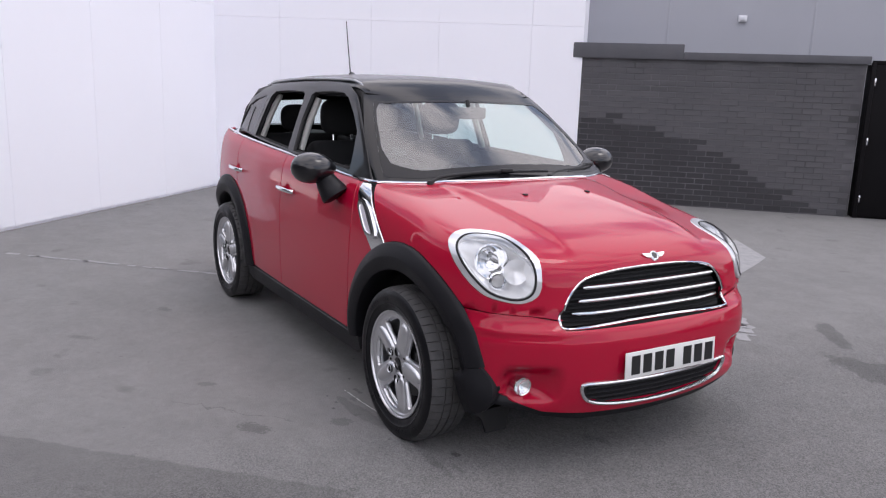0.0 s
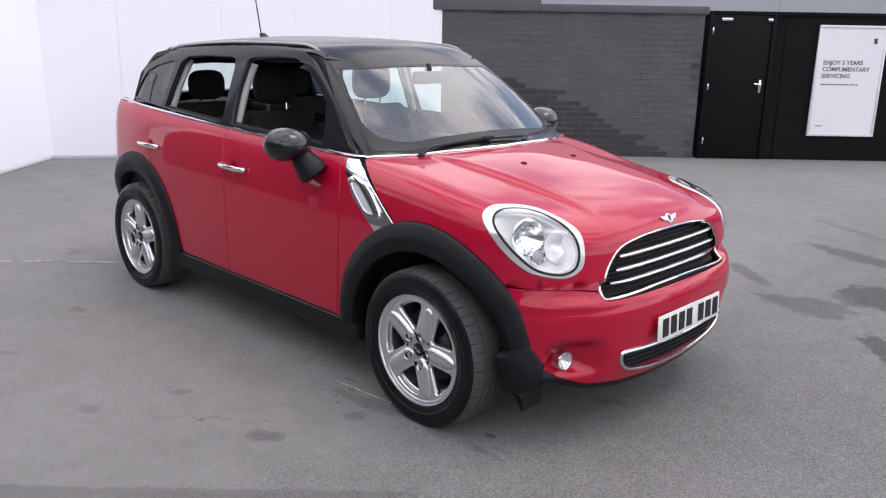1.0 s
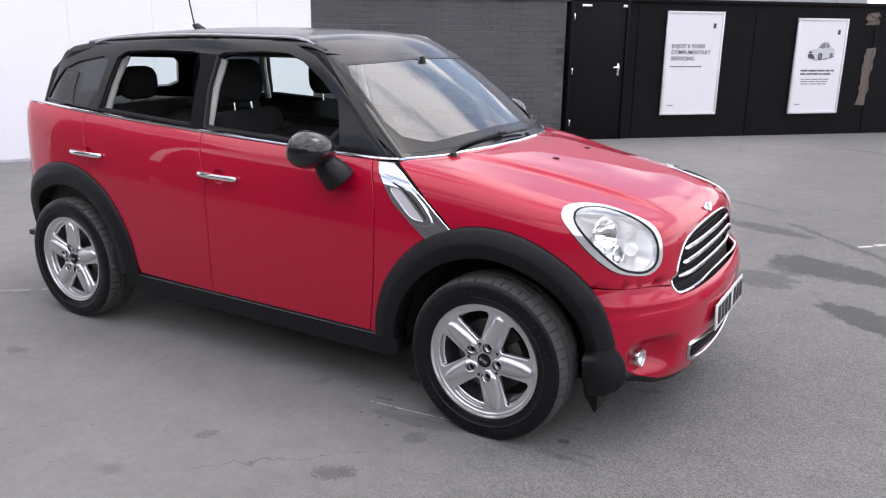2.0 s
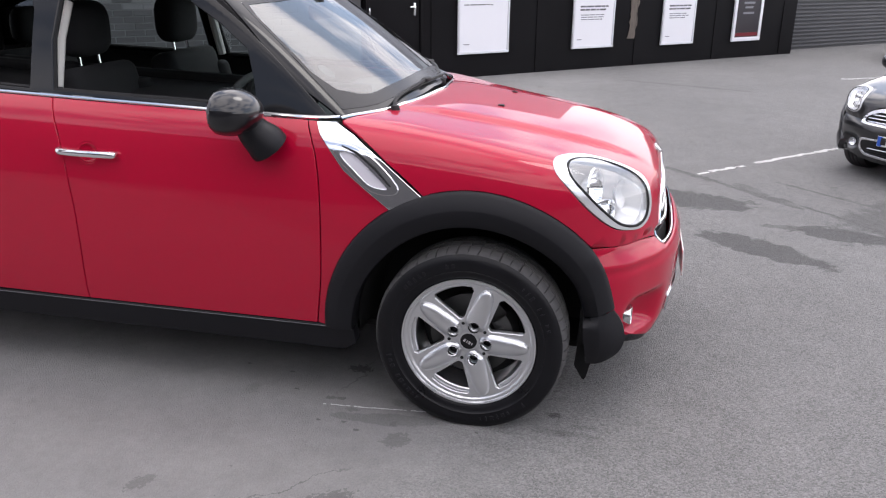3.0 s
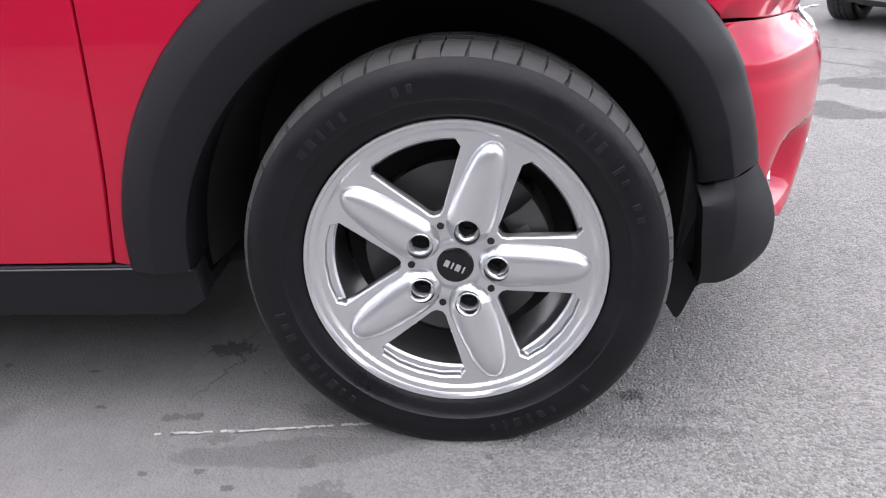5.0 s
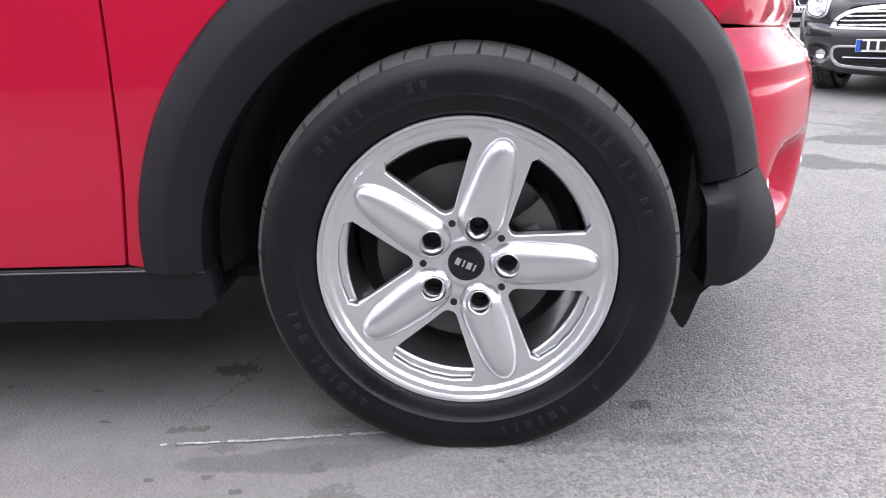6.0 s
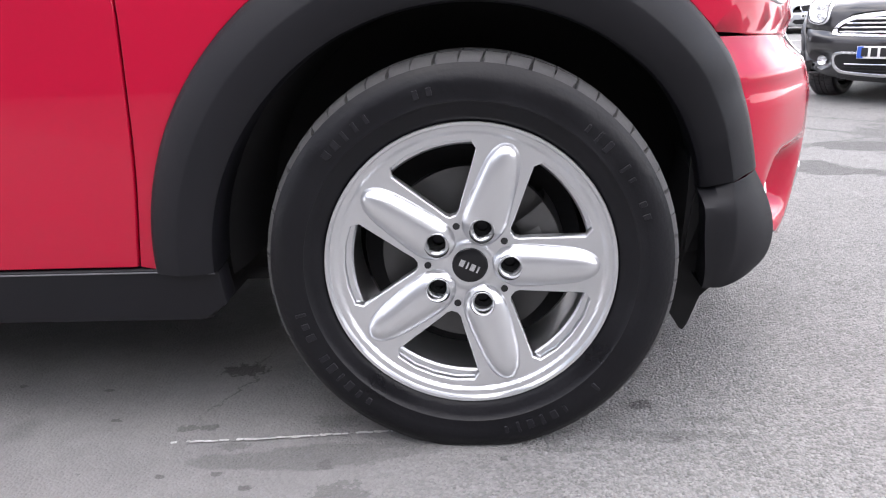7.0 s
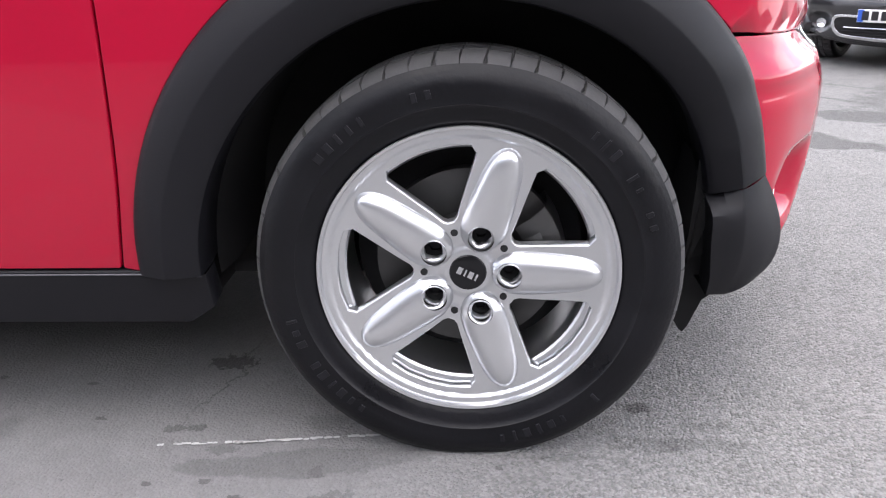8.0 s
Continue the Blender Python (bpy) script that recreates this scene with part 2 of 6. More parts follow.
    v = maths("MULTIPLY", v, maths("MULTIPLY_ADD", strip, -0.26, 1.0))
    # stains: x, y, half length, half width, turn, depth
    wet = None
    for x, y, a, c, turn, deep in STAINS:
        mp = n.new("ShaderNodeMapping")
        mp.vector_type = "TEXTURE"
        mp.inputs["Location"].default_value = (x, y, 0)
        mp.inputs["Rotation"].default_value = (0, 0, radians(turn))
        mp.inputs["Scale"].default_value = (a, c, 1)
        l.new(geo.outputs["Position"], mp.inputs["Vector"])
        le = n.new("ShaderNodeVectorMath")
        le.operation = "LENGTH"
        l.new(mp.outputs["Vector"], le.inputs[0])
        r = maths("ADD", le.outputs["Value"], maths("MULTIPLY_ADD", ragged, 1.5, -0.75) if a > .15 else maths("MULTIPLY_ADD", frayed, 3.0, -1.5))
        r = maths("ADD", r, maths("MULTIPLY_ADD", wobble, 0.8, -0.4))
        k = maths("MULTIPLY", ramp(r, 1.05, 0.80), deep)
        wet = k if wet is None else maths("MAXIMUM", wet, k)
    # cracks: lines that wander
    for x0, y0, x1, y1, w in CRACKS:
        L = math.hypot(x1 - x0, y1 - y0)
        dx, dy = (x1 - x0) / L, (y1 - y0) / L
        off = maths("ADD", maths("MULTIPLY", maths("SUBTRACT", pos.outputs["X"], x0), -dy), maths("MULTIPLY", maths("SUBTRACT", pos.outputs["Y"], y0), dx))
        along = maths("ADD", maths("MULTIPLY", maths("SUBTRACT", pos.outputs["X"], x0), dx), maths("MULTIPLY", maths("SUBTRACT", pos.outputs["Y"], y0), dy))
        off = maths("ADD", off, maths("MULTIPLY_ADD", ragged, 0.16, -0.08))
        k = maths("MULTIPLY", ramp(maths("ABSOLUTE", off, 0), w, w * 0.3), maths("MULTIPLY", ramp(along, 0, 0.15), ramp(along, L, L - 0.2)))
        wet = maths("MAXIMUM", wet, maths("MULTIPLY", k, 0.44))
    v = maths("MULTIPLY", v, maths("SUBTRACT", 1.0, wet))
    col = n.new("ShaderNodeVectorMath")
    col.operation = "SCALE"
    col.inputs[0].default_value = (0.169, 0.167, 0.165)
    l.new(v, col.inputs["Scale"])
    l.new(col.outputs["Vector"], b.inputs["Base Color"])
    l.new(maths("MULTIPLY_ADD", wet, -0.25, 0.86), b.inputs["Roughness"])
    bp = n.new("ShaderNodeBump")
    bp.inputs["Strength"].default_value, bp.inputs["Distance"].default_value = 1.0, 0.005
    hgt = maths("ADD", maths("MULTIPLY", stones.outputs["Distance"], -0.9), maths("MULTIPLY", grit, 0.5))
    l.new(maths("MULTIPLY", hgt, maths("MULTIPLY_ADD", old, -0.6, 1.0)), bp.inputs["Height"])
    l.new(bp.outputs["Normal"], b.inputs["Normal"])
    return m


YARD_STAINS = [(0.95, 2.46, 0.46, 0.24, -14, 0.62), (0.62, 2.08, 0.2, 0.1, -10, 0.38), (1.53, 1.94, 0.16, 0.05, 0, 0.4), (-0.02, 2.4, 0.3, 0.07, -40, 0.4), (0.52, 1.95, 0.34, 0.12, -12, 0.4),
         (0.3, 3.5, 0.42, 0.13, -20, 0.45), (0.75, 2.42, 0.22, 0.2, 30, 0.4), (1.34, 1.45, 0.42, 0.15, -38, 0.62), (1.85, 1.85, 0.38, 0.15, -14, 0.6), (1.55, 2.6, 0.3, 0.04, -50, 0.4), (1.42, 2.85, 0.22, 0.09, -60, 0.3),
         (2.6, 1.5, 0.4, 0.08, -25, 0.3), (2.5, 2.45, 0.9, 0.35, 45, 0.35), (0, 4.4, 0.5, 0.06, -30, 0.25)]
KERB_STAINS = [(-0.335, -1.4, 0.085, 0.045, 35, 0.38), (-0.507, -0.548, 0.055, 0.03, 0, 0.62), (0.305, -0.722, 0.022, 0.017, 0, 0.6), (0.36, -0.84, 0.13, 0.018, 0, 0.25), (-0.3, -0.9, 0.22, 0.035, 5, 0.28),
         (-0.22, -1.02, 0.045, 0.04, 30, 0.32), (-2.4, -1.35, 0.07, 0.04, 20, 0.35), (-2, -1.9, 0.09, 0.03, 45, 0.25), (-0.95, -1.45, 0.06, 0.03, 60, 0.3)]
DRIPS = [(-0.541, -0.798, 0.024, 0.014, -1, 0.42), (-0.505, -0.795, 0.022, 0.012, -1, 0.42), (-0.256, -0.923, 0.013, 0.016, -1, 0.45), (-0.197, -0.908, 0.025, 0.02, -1, 0.25), (-0.434, -0.862, 0.028, 0.014, -1, 0.3),
         (-0.696, -0.764, 0.012, 0.007, -1, 0.5), (-0.772, -0.636, 0.01, 0.007, -1, 0.45), (-0.532, -0.958, 0.009, 0.007, 0, 0.5), (-0.436, -0.95, 0.011, 0.007, 0, 0.45), (-0.376, -0.992, 0.011, 0.008, 0, 0.5),
         (-0.97, -0.613, 0.011, 0.008, 0, 0.45), (0.423, -0.78, 0.055, 0.011, -1, 0.25), (0.151, -0.879, 0.06, 0.011, -1, 0.25), (0.049, -0.907, 0.009, 0.008, 0, 0.4), (-0.26, -0.774, 0.045, 0.027, 0, 0.25)]
STAINS = YARD_STAINS + KERB_STAINS + DRIPS
CRACKS = [(.45, 3.85, 1.75, 2.45, .05), (1.68, 2.56, 2.3, 1.72, .04), (-.85, -1.7, -.25, -1.15, .005), (-.47, -.40, -.52, -.85, .005), (.3, 9.0, 2.2, 8.2, .05), (1.6, 3.2, 3.2, 1.6, .02)]
ASPHALT = asphalt()

# ---- mesh helpers ----
def mesh_of(name, verts, faces, mat, smooth=True, normals=None):
    me = bpy.data.meshes.new(name)
    me.from_pydata([tuple(v) for v in verts], [], [tuple(f) for f in faces])
    if smooth:
        me.polygons.foreach_set("use_smooth", [True] * len(me.polygons))
    if normals is not None:
        me.normals_split_custom_set_from_vertices([tuple(v) for v in normals])
    me.materials.append(mat)
    return me


def finish(bm, name, mat, smooth=True, sharp=35):
    bmesh.ops.recalc_face_normals(bm, faces=bm.faces[:])
    me = bpy.data.meshes.new(name)
    bm.to_mesh(me)
    bm.free()
    if smooth:
        me.polygons.foreach_set("use_smooth", [True] * len(me.polygons))
        me.set_sharp_from_angle(angle=radians(sharp))
    me.materials.append(mat)
    return me


def part(name, data, mat=None, parent=None, label="", m=None, sharp=35):
    """One mesh object from a bmesh or a mesh, under a thing or a part."""
    if isinstance(data, bmesh.types.BMesh):
        data = finish(data, name, mat, True, sharp)
    ob = new(name, data)
    if parent is not None:
        ob.parent = parent
    if m is not None:
        ob.matrix_basis = m
    if label:
        ob["label"] = label
    return ob


def thing(name, label, category, group="", kind="", m=None):
    ob = new(name)
    if m is not None:
        ob.matrix_basis = m
    return tagged(ob, label, category, group, kind)


def box(bm, size, at=(0, 0, 0), bevel=0.0, rot=None, seg=2):
    r = bmesh.ops.create_cube(bm, size=1.0)
    vs = r["verts"]
    m = Matrix.Translation(at) @ (rot.to_4x4() if rot is not None else Matrix.Identity(4)) @ Matrix.Diagonal((*size, 1))
    bmesh.ops.transform(bm, matrix=m, verts=vs)
    if bevel:
        es = list({e for v in vs for e in v.link_edges})
        bmesh.ops.bevel(bm, geom=es, offset=bevel, segments=seg, affect="EDGES", profile=0.5)
    return bm


def lathe(bm, prof, n=48, axis="y", arc=None, closed=False):
    """Turns (radius, offset) points round the y axis (or another)."""
    rows = []
    a0, a1 = arc or (0, 2 * math.pi)
    full = arc is None
    for i in range(n if full else n + 1):
        a = a0 + (a1 - a0) * i / n
        c, s = math.cos(a), math.sin(a)
        row = []
        for r, o in prof:
            p = {"y": (r * c, o, r * s), "z": (r * c, r * s, o), "x": (o, r * c, r * s)}[axis]
            row.append(bm.verts.new(p))
        rows.append(row)
    k = len(prof)
    for i in range(len(rows) if full else len(rows) - 1):
        a, b = rows[i], rows[(i + 1) % len(rows)]
        for j in range(k if closed else k - 1):
            q = (a[j], a[(j + 1) % k], b[(j + 1) % k], b[j])
            bm.faces.new(q)
    return bm


def tube(bm, pts, r, n=10, cap=True):
    """A round bar along points; r is one radius or one a point."""
    pts = [Vector(p) for p in pts]
    rs = r if isinstance(r, (list, tuple)) else [r] * len(pts)
    rings, up = [], None
    for i, p in enumerate(pts):
        d = (pts[min(i + 1, len(pts) - 1)] - pts[max(i - 1, 0)]).normalized()
        if up is None:
            up = d.orthogonal().normalized()
        up = (up - d * up.dot(d)).normalized()
        side = d.cross(up)
        rings.append([bm.verts.new(p + (up * math.cos(2 * math.pi * k / n) + side * math.sin(2 * math.pi * k / n)) * rs[i]) for k in range(n)])
    for a, b in zip(rings, rings[1:]):
        for k in range(n):
            bm.faces.new((a[k], a[(k + 1) % n], b[(k + 1) % n], b[k]))
    if cap:
        bm.faces.new(rings[0])
        bm.faces.new(rings[-1])
    return bm


def spline(pts, n=8, closed=False):
    """Catmull-Rom through points (any dimension), n steps a span."""
    p = np.array(pts, float)
    out = []
    m = len(p)
    spans = m if closed else m - 1
    for i in range(spans):
        if closed:
            p0, p1, p2, p3 = p[(i - 1) % m], p[i], p[(i + 1) % m], p[(i + 2) % m]
        else:
            p1, p2 = p[i], p[i + 1]
            p0 = p[i - 1] if i else 2 * p1 - p2
            p3 = p[i + 2] if i + 2 < m else 2 * p2 - p1
        for k in range(n):
            t = k / n
            out.append(0.5 * (2 * p1 + (p2 - p0) * t + (2 * p0 - 5 * p1 + 4 * p2 - p3) * t * t + (3 * p1 - p0 - 3 * p2 + p3) * t ** 3))
    if not closed:
        out.append(p[-1])
    return np.array(out)

# ---- the red car's skin: smooth fields, inside negative (x ahead, y to its left, z up, front axle at x = 0) ----
from mathutils.geometry import delaunay_2d_cdt


def curve(xs, ys):
    """A smooth function through points (monotone cubic)."""
    xs, ys = np.array(xs, float), np.array(ys, float)
    h, d = np.diff(xs), np.diff(ys) / np.diff(xs)
    m = np.concatenate(([d[0]], np.where(d[:-1] * d[1:] > 0, 2 * d[:-1] * d[1:] / (d[:-1] + d[1:] + 1e-12), 0.0), [d[-1]]))

    def f(x):
        x = np.clip(x, xs[0], xs[-1])
        i = np.clip(np.searchsorted(xs, x) - 1, 0, len(h) - 1)
        t = (x - xs[i]) / h[i]
        return ((1 + 2 * t) * (1 - t) ** 2 * ys[i] + t * (1 - t) ** 2 * h[i] * m[i] + t * t * (3 - 2 * t) * ys[i + 1] + t * t * (t - 1) * h[i] * m[i + 1])
    return f


def smax(a, b, k):
    h = np.maximum(k - np.abs(a - b), 0) / k
    return np.maximum(a, b) + h ** 3 * k / 6


def sstep(e0, e1, x):
    t = np.clip((x - e0) / (e1 - e0), 0, 1)
    return t * t * t * (t * (6 * t - 15) + 10)


nose_x = curve([.15, .22, .32, .45, .55, .60, .625, .65, .69, .76, .86, .95, 1.1], [.60, .672, .713, .731, .734, .718, .690, .668, .656, .648, .642, .630, .592])
hood_z = curve([-3.4, -2.9, -2.3, -1.5, -.9, -.6, -.45, -.3, 0, .3, .5, .66, .8], [1.20, 1.19, 1.165, 1.13, 1.11, 1.10, 1.085, 1.072, 1.030, .975, .928, .876, .79])
belt_z = curve([-3.4, -2.9, -2.5, -1.63, -1.1, -.62, -.3], [1.175, 1.158, 1.136, 1.10, 1.082, 1.066, 1.06])
side_y = curve([.15, .24, .33, .45, .6, .75, .88, .96, 1.02, 1.07, 1.12, 1.2], [.80, .825, .838, .847, .851, .847, .832, .815, .792, .752, .69, .58])
plan_y = curve([-3.45, -3.0, -2.6, -2.0, -1.2, -.4, 0, .3, .6, .8], [-.13, -.04, -.008, 0, 0, 0, -.004, -.022, -.06, -.10])


def shell_f(x, y, z):
    a = np.abs(y)
    f_side = a - side_y(z - (belt_z(x) - 1.066) * sstep(.45, 1.0, z)) - plan_y(x)
    dome = .017 * sstep(.47 - .10 * x, .39 - .10 * x, a) * sstep(-.55, -.1, x) * sstep(.68, .30, x)
    f_top = z - (hood_z(x) + dome - .042 * a * a - .045 * sstep(.15, .8, y) * sstep(-.5, .1, x))
    b = np.abs(y - .045 * sstep(.80, .52, a))
    flat = .20 - .12 * sstep(.57, .66, z) * sstep(1.0, .86, z)
    f_front = .96 * (x - (nose_x(z) - flat * b * b - .9 * b ** 6))
    f_rear = -x - 3.30 + .33 * a ** 2 + .4 * a ** 6
    k = .03 + .13 * sstep(-.75, -.2, x)
    f = smax(f_side, f_top, k)
    f = smax(f, f_front, .17)
    return smax(f, f_rear, .12)


def body_f(x, y, z):
    """The shell with a pocket for each fog light and a ledge along the top of the bumper."""
    a = np.abs(y)
    ledge = .020 * sstep(.595, .650, z) * sstep(.692, .674, z) * sstep(.28, .44, x) * sstep(.25, .50, a)
    return shell_f(x, y, z) + ledge + .078 * np.exp(-(((a - .565) / .085) ** 4 + ((z - .385) / .062) ** 4)) * (x > .2)


ws_x = curve([.9, 1.05, 1.2, 1.35, 1.5, 1.6], [-.10, -.285, -.485, -.70, -.945, -1.13])
roof_z = curve([-3.5, -3.2, -2.9, -2.4, -1.8, -1.3, -1.0, -.7], [1.375, 1.45, 1.505, 1.56, 1.585, 1.578, 1.552, 1.51])


def cabin_f(x, y, z):
    a = np.abs(y)
    f_side = .95 * (a - (.735 - .30 * (z - 1.05) - .14 * (z - 1.05) ** 2 - .027 * (x + 1.5) ** 2 * (x < -1.5)))
    f_top = z - (roof_z(x) - .10 * a * a)
    f_front = .8 * (x - (ws_x(z) - .34 * a * a))
    f_rear = .93 * (-x - 3.20 + .40 * (z - 1.1) + .28 * a * a + .6 * a ** 6)
    f = smax(f_side, f_top, .12)
    f = smax(f, f_front, .07)
    return smax(f, f_rear, .14)


def grad(F, P, e=1e-3):
    g = np.stack([F(*(P + d).T) - F(*(P - d).T) for d in np.eye(3) * e], 1)
    return g / (np.linalg.norm(g, axis=1, keepdims=True) + 1e-12)


def shoot(F, O, D, reach=3.0, off=0.0):
    """Where rays from inside (O, D) leave the skin, off metres outside it."""
    O, D = np.broadcast_arrays(np.atleast_2d(O).astype(float), np.atleast_2d(D).astype(float))
    D = D / np.linalg.norm(D, axis=1, keepdims=True)
    lo, hi = np.zeros(len(O)), np.full(len(O), reach)
    found = np.zeros(len(O), bool)
    last = np.zeros(len(O))
    for t in np.linspace(0, reach, 90)[1:]:
        v = F(*(O + D * t).T) - off
        hit = (~found) & (v > 0)
        lo[hit], hi[hit] = last[hit], t
        found |= hit
        last[:] = t
    for _ in range(30):
        mid = (lo + hi) / 2
        v = F(*(O + D * mid[:, None]).T) - off
        hi = np.where(v > 0, mid, hi)
        lo = np.where(v > 0, lo, mid)
    return O + D * ((lo + hi) / 2)[:, None]


def dense(poly, step):
    """Splits the edges of a closed polygon to at most step."""
    poly = np.asarray(poly, float)
    out = []
    for p, q in zip(poly, np.roll(poly, -1, 0)):
        n = max(1, int(np.ceil(np.linalg.norm(q - p) / step)))
        out += [p + (q - p) * k / n for k in range(n)]
    return np.array(out)


# Ways of laying a flat pattern on the skin: each turns 2D points into rays.
def from_side(s):
    return lambda q: (np.stack([q[:, 0], 0 * q[:, 0], q[:, 1]], 1), np.broadcast_to([0, float(s), 0], (len(q), 3)))


def from_front(q):
    """(y, z) seen from ahead."""
    return np.stack([0 * q[:, 0] - .3, q[:, 0], q[:, 1]], 1), np.broadcast_to([1.0, 0, 0], (len(q), 3))


AXIS_X = -.10


def round_nose(q):
    """(angle about an upright axis, z)."""
    return np.stack([0 * q[:, 0] + AXIS_X, 0 * q[:, 0], q[:, 1]], 1), np.stack([np.cos(q[:, 0]), np.sin(q[:, 0]), 0 * q[:, 0]], 1)


DOME = np.array([-.12, 0, .55])


def dome_of(P):
    d = np.atleast_2d(P) - DOME
    el = np.arctan2(d[:, 2], np.hypot(d[:, 0], d[:, 1]))
    az = np.arctan2(d[:, 1], d[:, 0])
    r = 1 - el / (math.pi / 2)
    return np.stack([r * np.cos(az), r * np.sin(az)], 1)


def from_dome(q):
    r, az = np.hypot(q[:, 0], q[:, 1]), np.arctan2(q[:, 1], q[:, 0])
    el = (1 - r) * math.pi / 2
    return np.broadcast_to(DOME, (len(q), 3)), np.stack([np.cos(el) * np.cos(az), np.cos(el) * np.sin(az), np.sin(el)], 1)


def inside(pts, poly):
    """Which points lie in a polygon."""
    x, y = pts[:, 0], pts[:, 1]
    odd = np.zeros(len(pts), bool)
    for (x0, y0), (x1, y1) in zip(poly, np.roll(poly, -1, 0)):
        if y0 != y1:
            odd ^= ((y0 > y) != (y1 > y)) & (x < (x1 - x0) * (y - y0) / (y1 - y0) + x0)
    return odd


def skin(name, F, outline, ray, mat, step=.03, holes=(), off=0.0, rim=.012, scale=(1, 1), push=None):
    """A mesh of the skin inside a flat outline, with its edges turned inwards by rim metres."""
    sc = np.array(scale, float)
    loops = [dense(np.asarray(o, float) * sc, step * .6) for o in (outline, *holes)]
    pts, edges = [], []
    for lp in loops:
        k = len(pts)
        pts += list(lp)
        edges += [(k + i, k + (i + 1) % len(lp)) for i in range(len(lp))]
    allb = np.array(pts)
    lo, hi = allb.min(0), allb.max(0)
    gx, gy = np.arange(lo[0] + step / 2, hi[0], step), np.arange(lo[1] + step / 2, hi[1], step * .87)
    G = np.array([(x + (j % 2) * step / 2, y) for j, y in enumerate(gy) for x in gx]).reshape(-1, 2)
    if len(G):
        d = np.full(len(G), 9.0)
        for b in allb:
            d = np.minimum(d, (G[:, 0] - b[0]) ** 2 + (G[:, 1] - b[1]) ** 2)
        G = G[d > (step * .45) ** 2]
    V = [Vector(p) for p in np.vstack((allb, G))] if len(G) else [Vector(p) for p in allb]
    v2, _, fs, *_ = delaunay_2d_cdt(V, edges, [], 1, 1e-6)
    q = np.array([tuple(v) for v in v2])
    fs = np.array([tuple(f) for f in fs])
    mid = q[fs].mean(1)
    for hole in loops[1:]:
        gone = inside(mid, hole)
        fs, mid = fs[~gone], mid[~gone]
    keep = inside(mid, loops[0])
    fs = fs[keep]
    q = q / sc
    P = shoot(F, *ray(q), off=off)
    N = grad(F, P)
    if push is not None:
        P = P + N * push(q)[:, None]
        # normals follow the pushed surface
    used, back = np.unique(fs, return_inverse=True)
    P, N, fs = P[used], N[used], back.reshape(fs.shape)
    fs = [tuple(int(i) for i in f) for f in fs]
    # face the faces outwards
    tri = np.array([f[:3] for f in fs])
    fn = np.cross(P[tri[:, 1]] - P[tri[:, 0]], P[tri[:, 2]] - P[tri[:, 0]])
    if (np.einsum("ij,ij->i", fn, N[tri[:, 0]])).sum() < 0:
        fs = [f[::-1] for f in fs]
    verts, normals = list(P), list(N)
    if rim:
        count = {}
        for f in fs:
            for a, b in zip(f, f[1:] + f[:1]):
                count[(a, b)] = count.get((a, b), 0) + 1
        border = [(a, b) for a, b in count if (b, a) not in count]
        for a, b in border:
            t = P[b] - P[a]
            n = np.cross(t, (N[a] + N[b]) / 2)
            n = n / (np.linalg.norm(n) + 1e-12)
            r = min(.003, rim / 2)
            k = len(verts)
            for i in (a, b):
                verts += [P[i] + n * r * .6 - N[i] * r * .5, P[i] + n * r * .6 - N[i] * rim]
                normals += [n * .8 + N[i] * .6, n]
            fs += [(b, a, k, k + 2), (k + 2, k, k + 1, k + 3)]
    return mesh_of(name, verts, fs, mat, True, None if push is not None else normals)

# ---- the red car ----
RIGHT, LEFT = -1, 1
car = thing("car", "red compact five-door car with black roof and black wheel arch cladding", "car")
GAP = .0045
G2 = math.tau / 360


def arc_pts(cx, cz, r, a0, a1, n):
    return [(cx + r * math.cos(G2 * (a0 + (a1 - a0) * i / n)), cz + r * math.sin(G2 * (a0 + (a1 - a0) * i / n))) for i in range(n + 1)]


def shift(pts, d):
    return [(x + d, z) for x, z in pts]


def mirrored(right):
    """A closed outline from its right half (y <= 0), centre to centre."""
    left = [(x, -y, *r) for x, y, *r in right[::-1] if y < -1e-6]
    return list(right) + left


arch_out = curve([-14, -5, 3, 13, 41, 90, 180, 192], [.635, .592, .542, .506, .530, .537, .535, .53])
arch_in = curve([-14, 0, 45, 90, 135, 180, 192], [.385, .390, .413, .413, .416, .428, .43])
ARCH_Z = .33
SEAM_F = spline([(-.605, 1.075), (-.558, .958), (-.538, .813), (-.537, .64), (-.545, .49), (-.566, .335)], 5)
SEAM_M = spline([(-1.612, 1.11), (-1.548, .92), (-1.515, .668), (-1.517, .393), (-1.515, .335)], 5)
SEAM_R = spline([(-2.475, 1.15), (-2.445, 1.027), (-2.40, .90), (-2.36, .80)], 5)


def belt_edge(x0, x1, n, d=-.004):
    return [(x, float(belt_z(x)) + d) for x in np.linspace(x0, x1, n)]


def arch_edge(cx, a0, a1, n, d=.003):
    return [(cx + (float(arch_out(a)) + d) * math.cos(G2 * a), ARCH_Z + (float(arch_out(a)) + d) * math.sin(G2 * a)) for a in np.linspace(a0, a1, n)]


def below_belt(pts):
    return [p for p in pts if p[1] < float(belt_z(p[0])) - .006]


def cup(x, z):
    return [(x + .040 * math.cos(math.tau * i / 24), z + .034 * math.sin(math.tau * i / 24)) for i in range(24)]


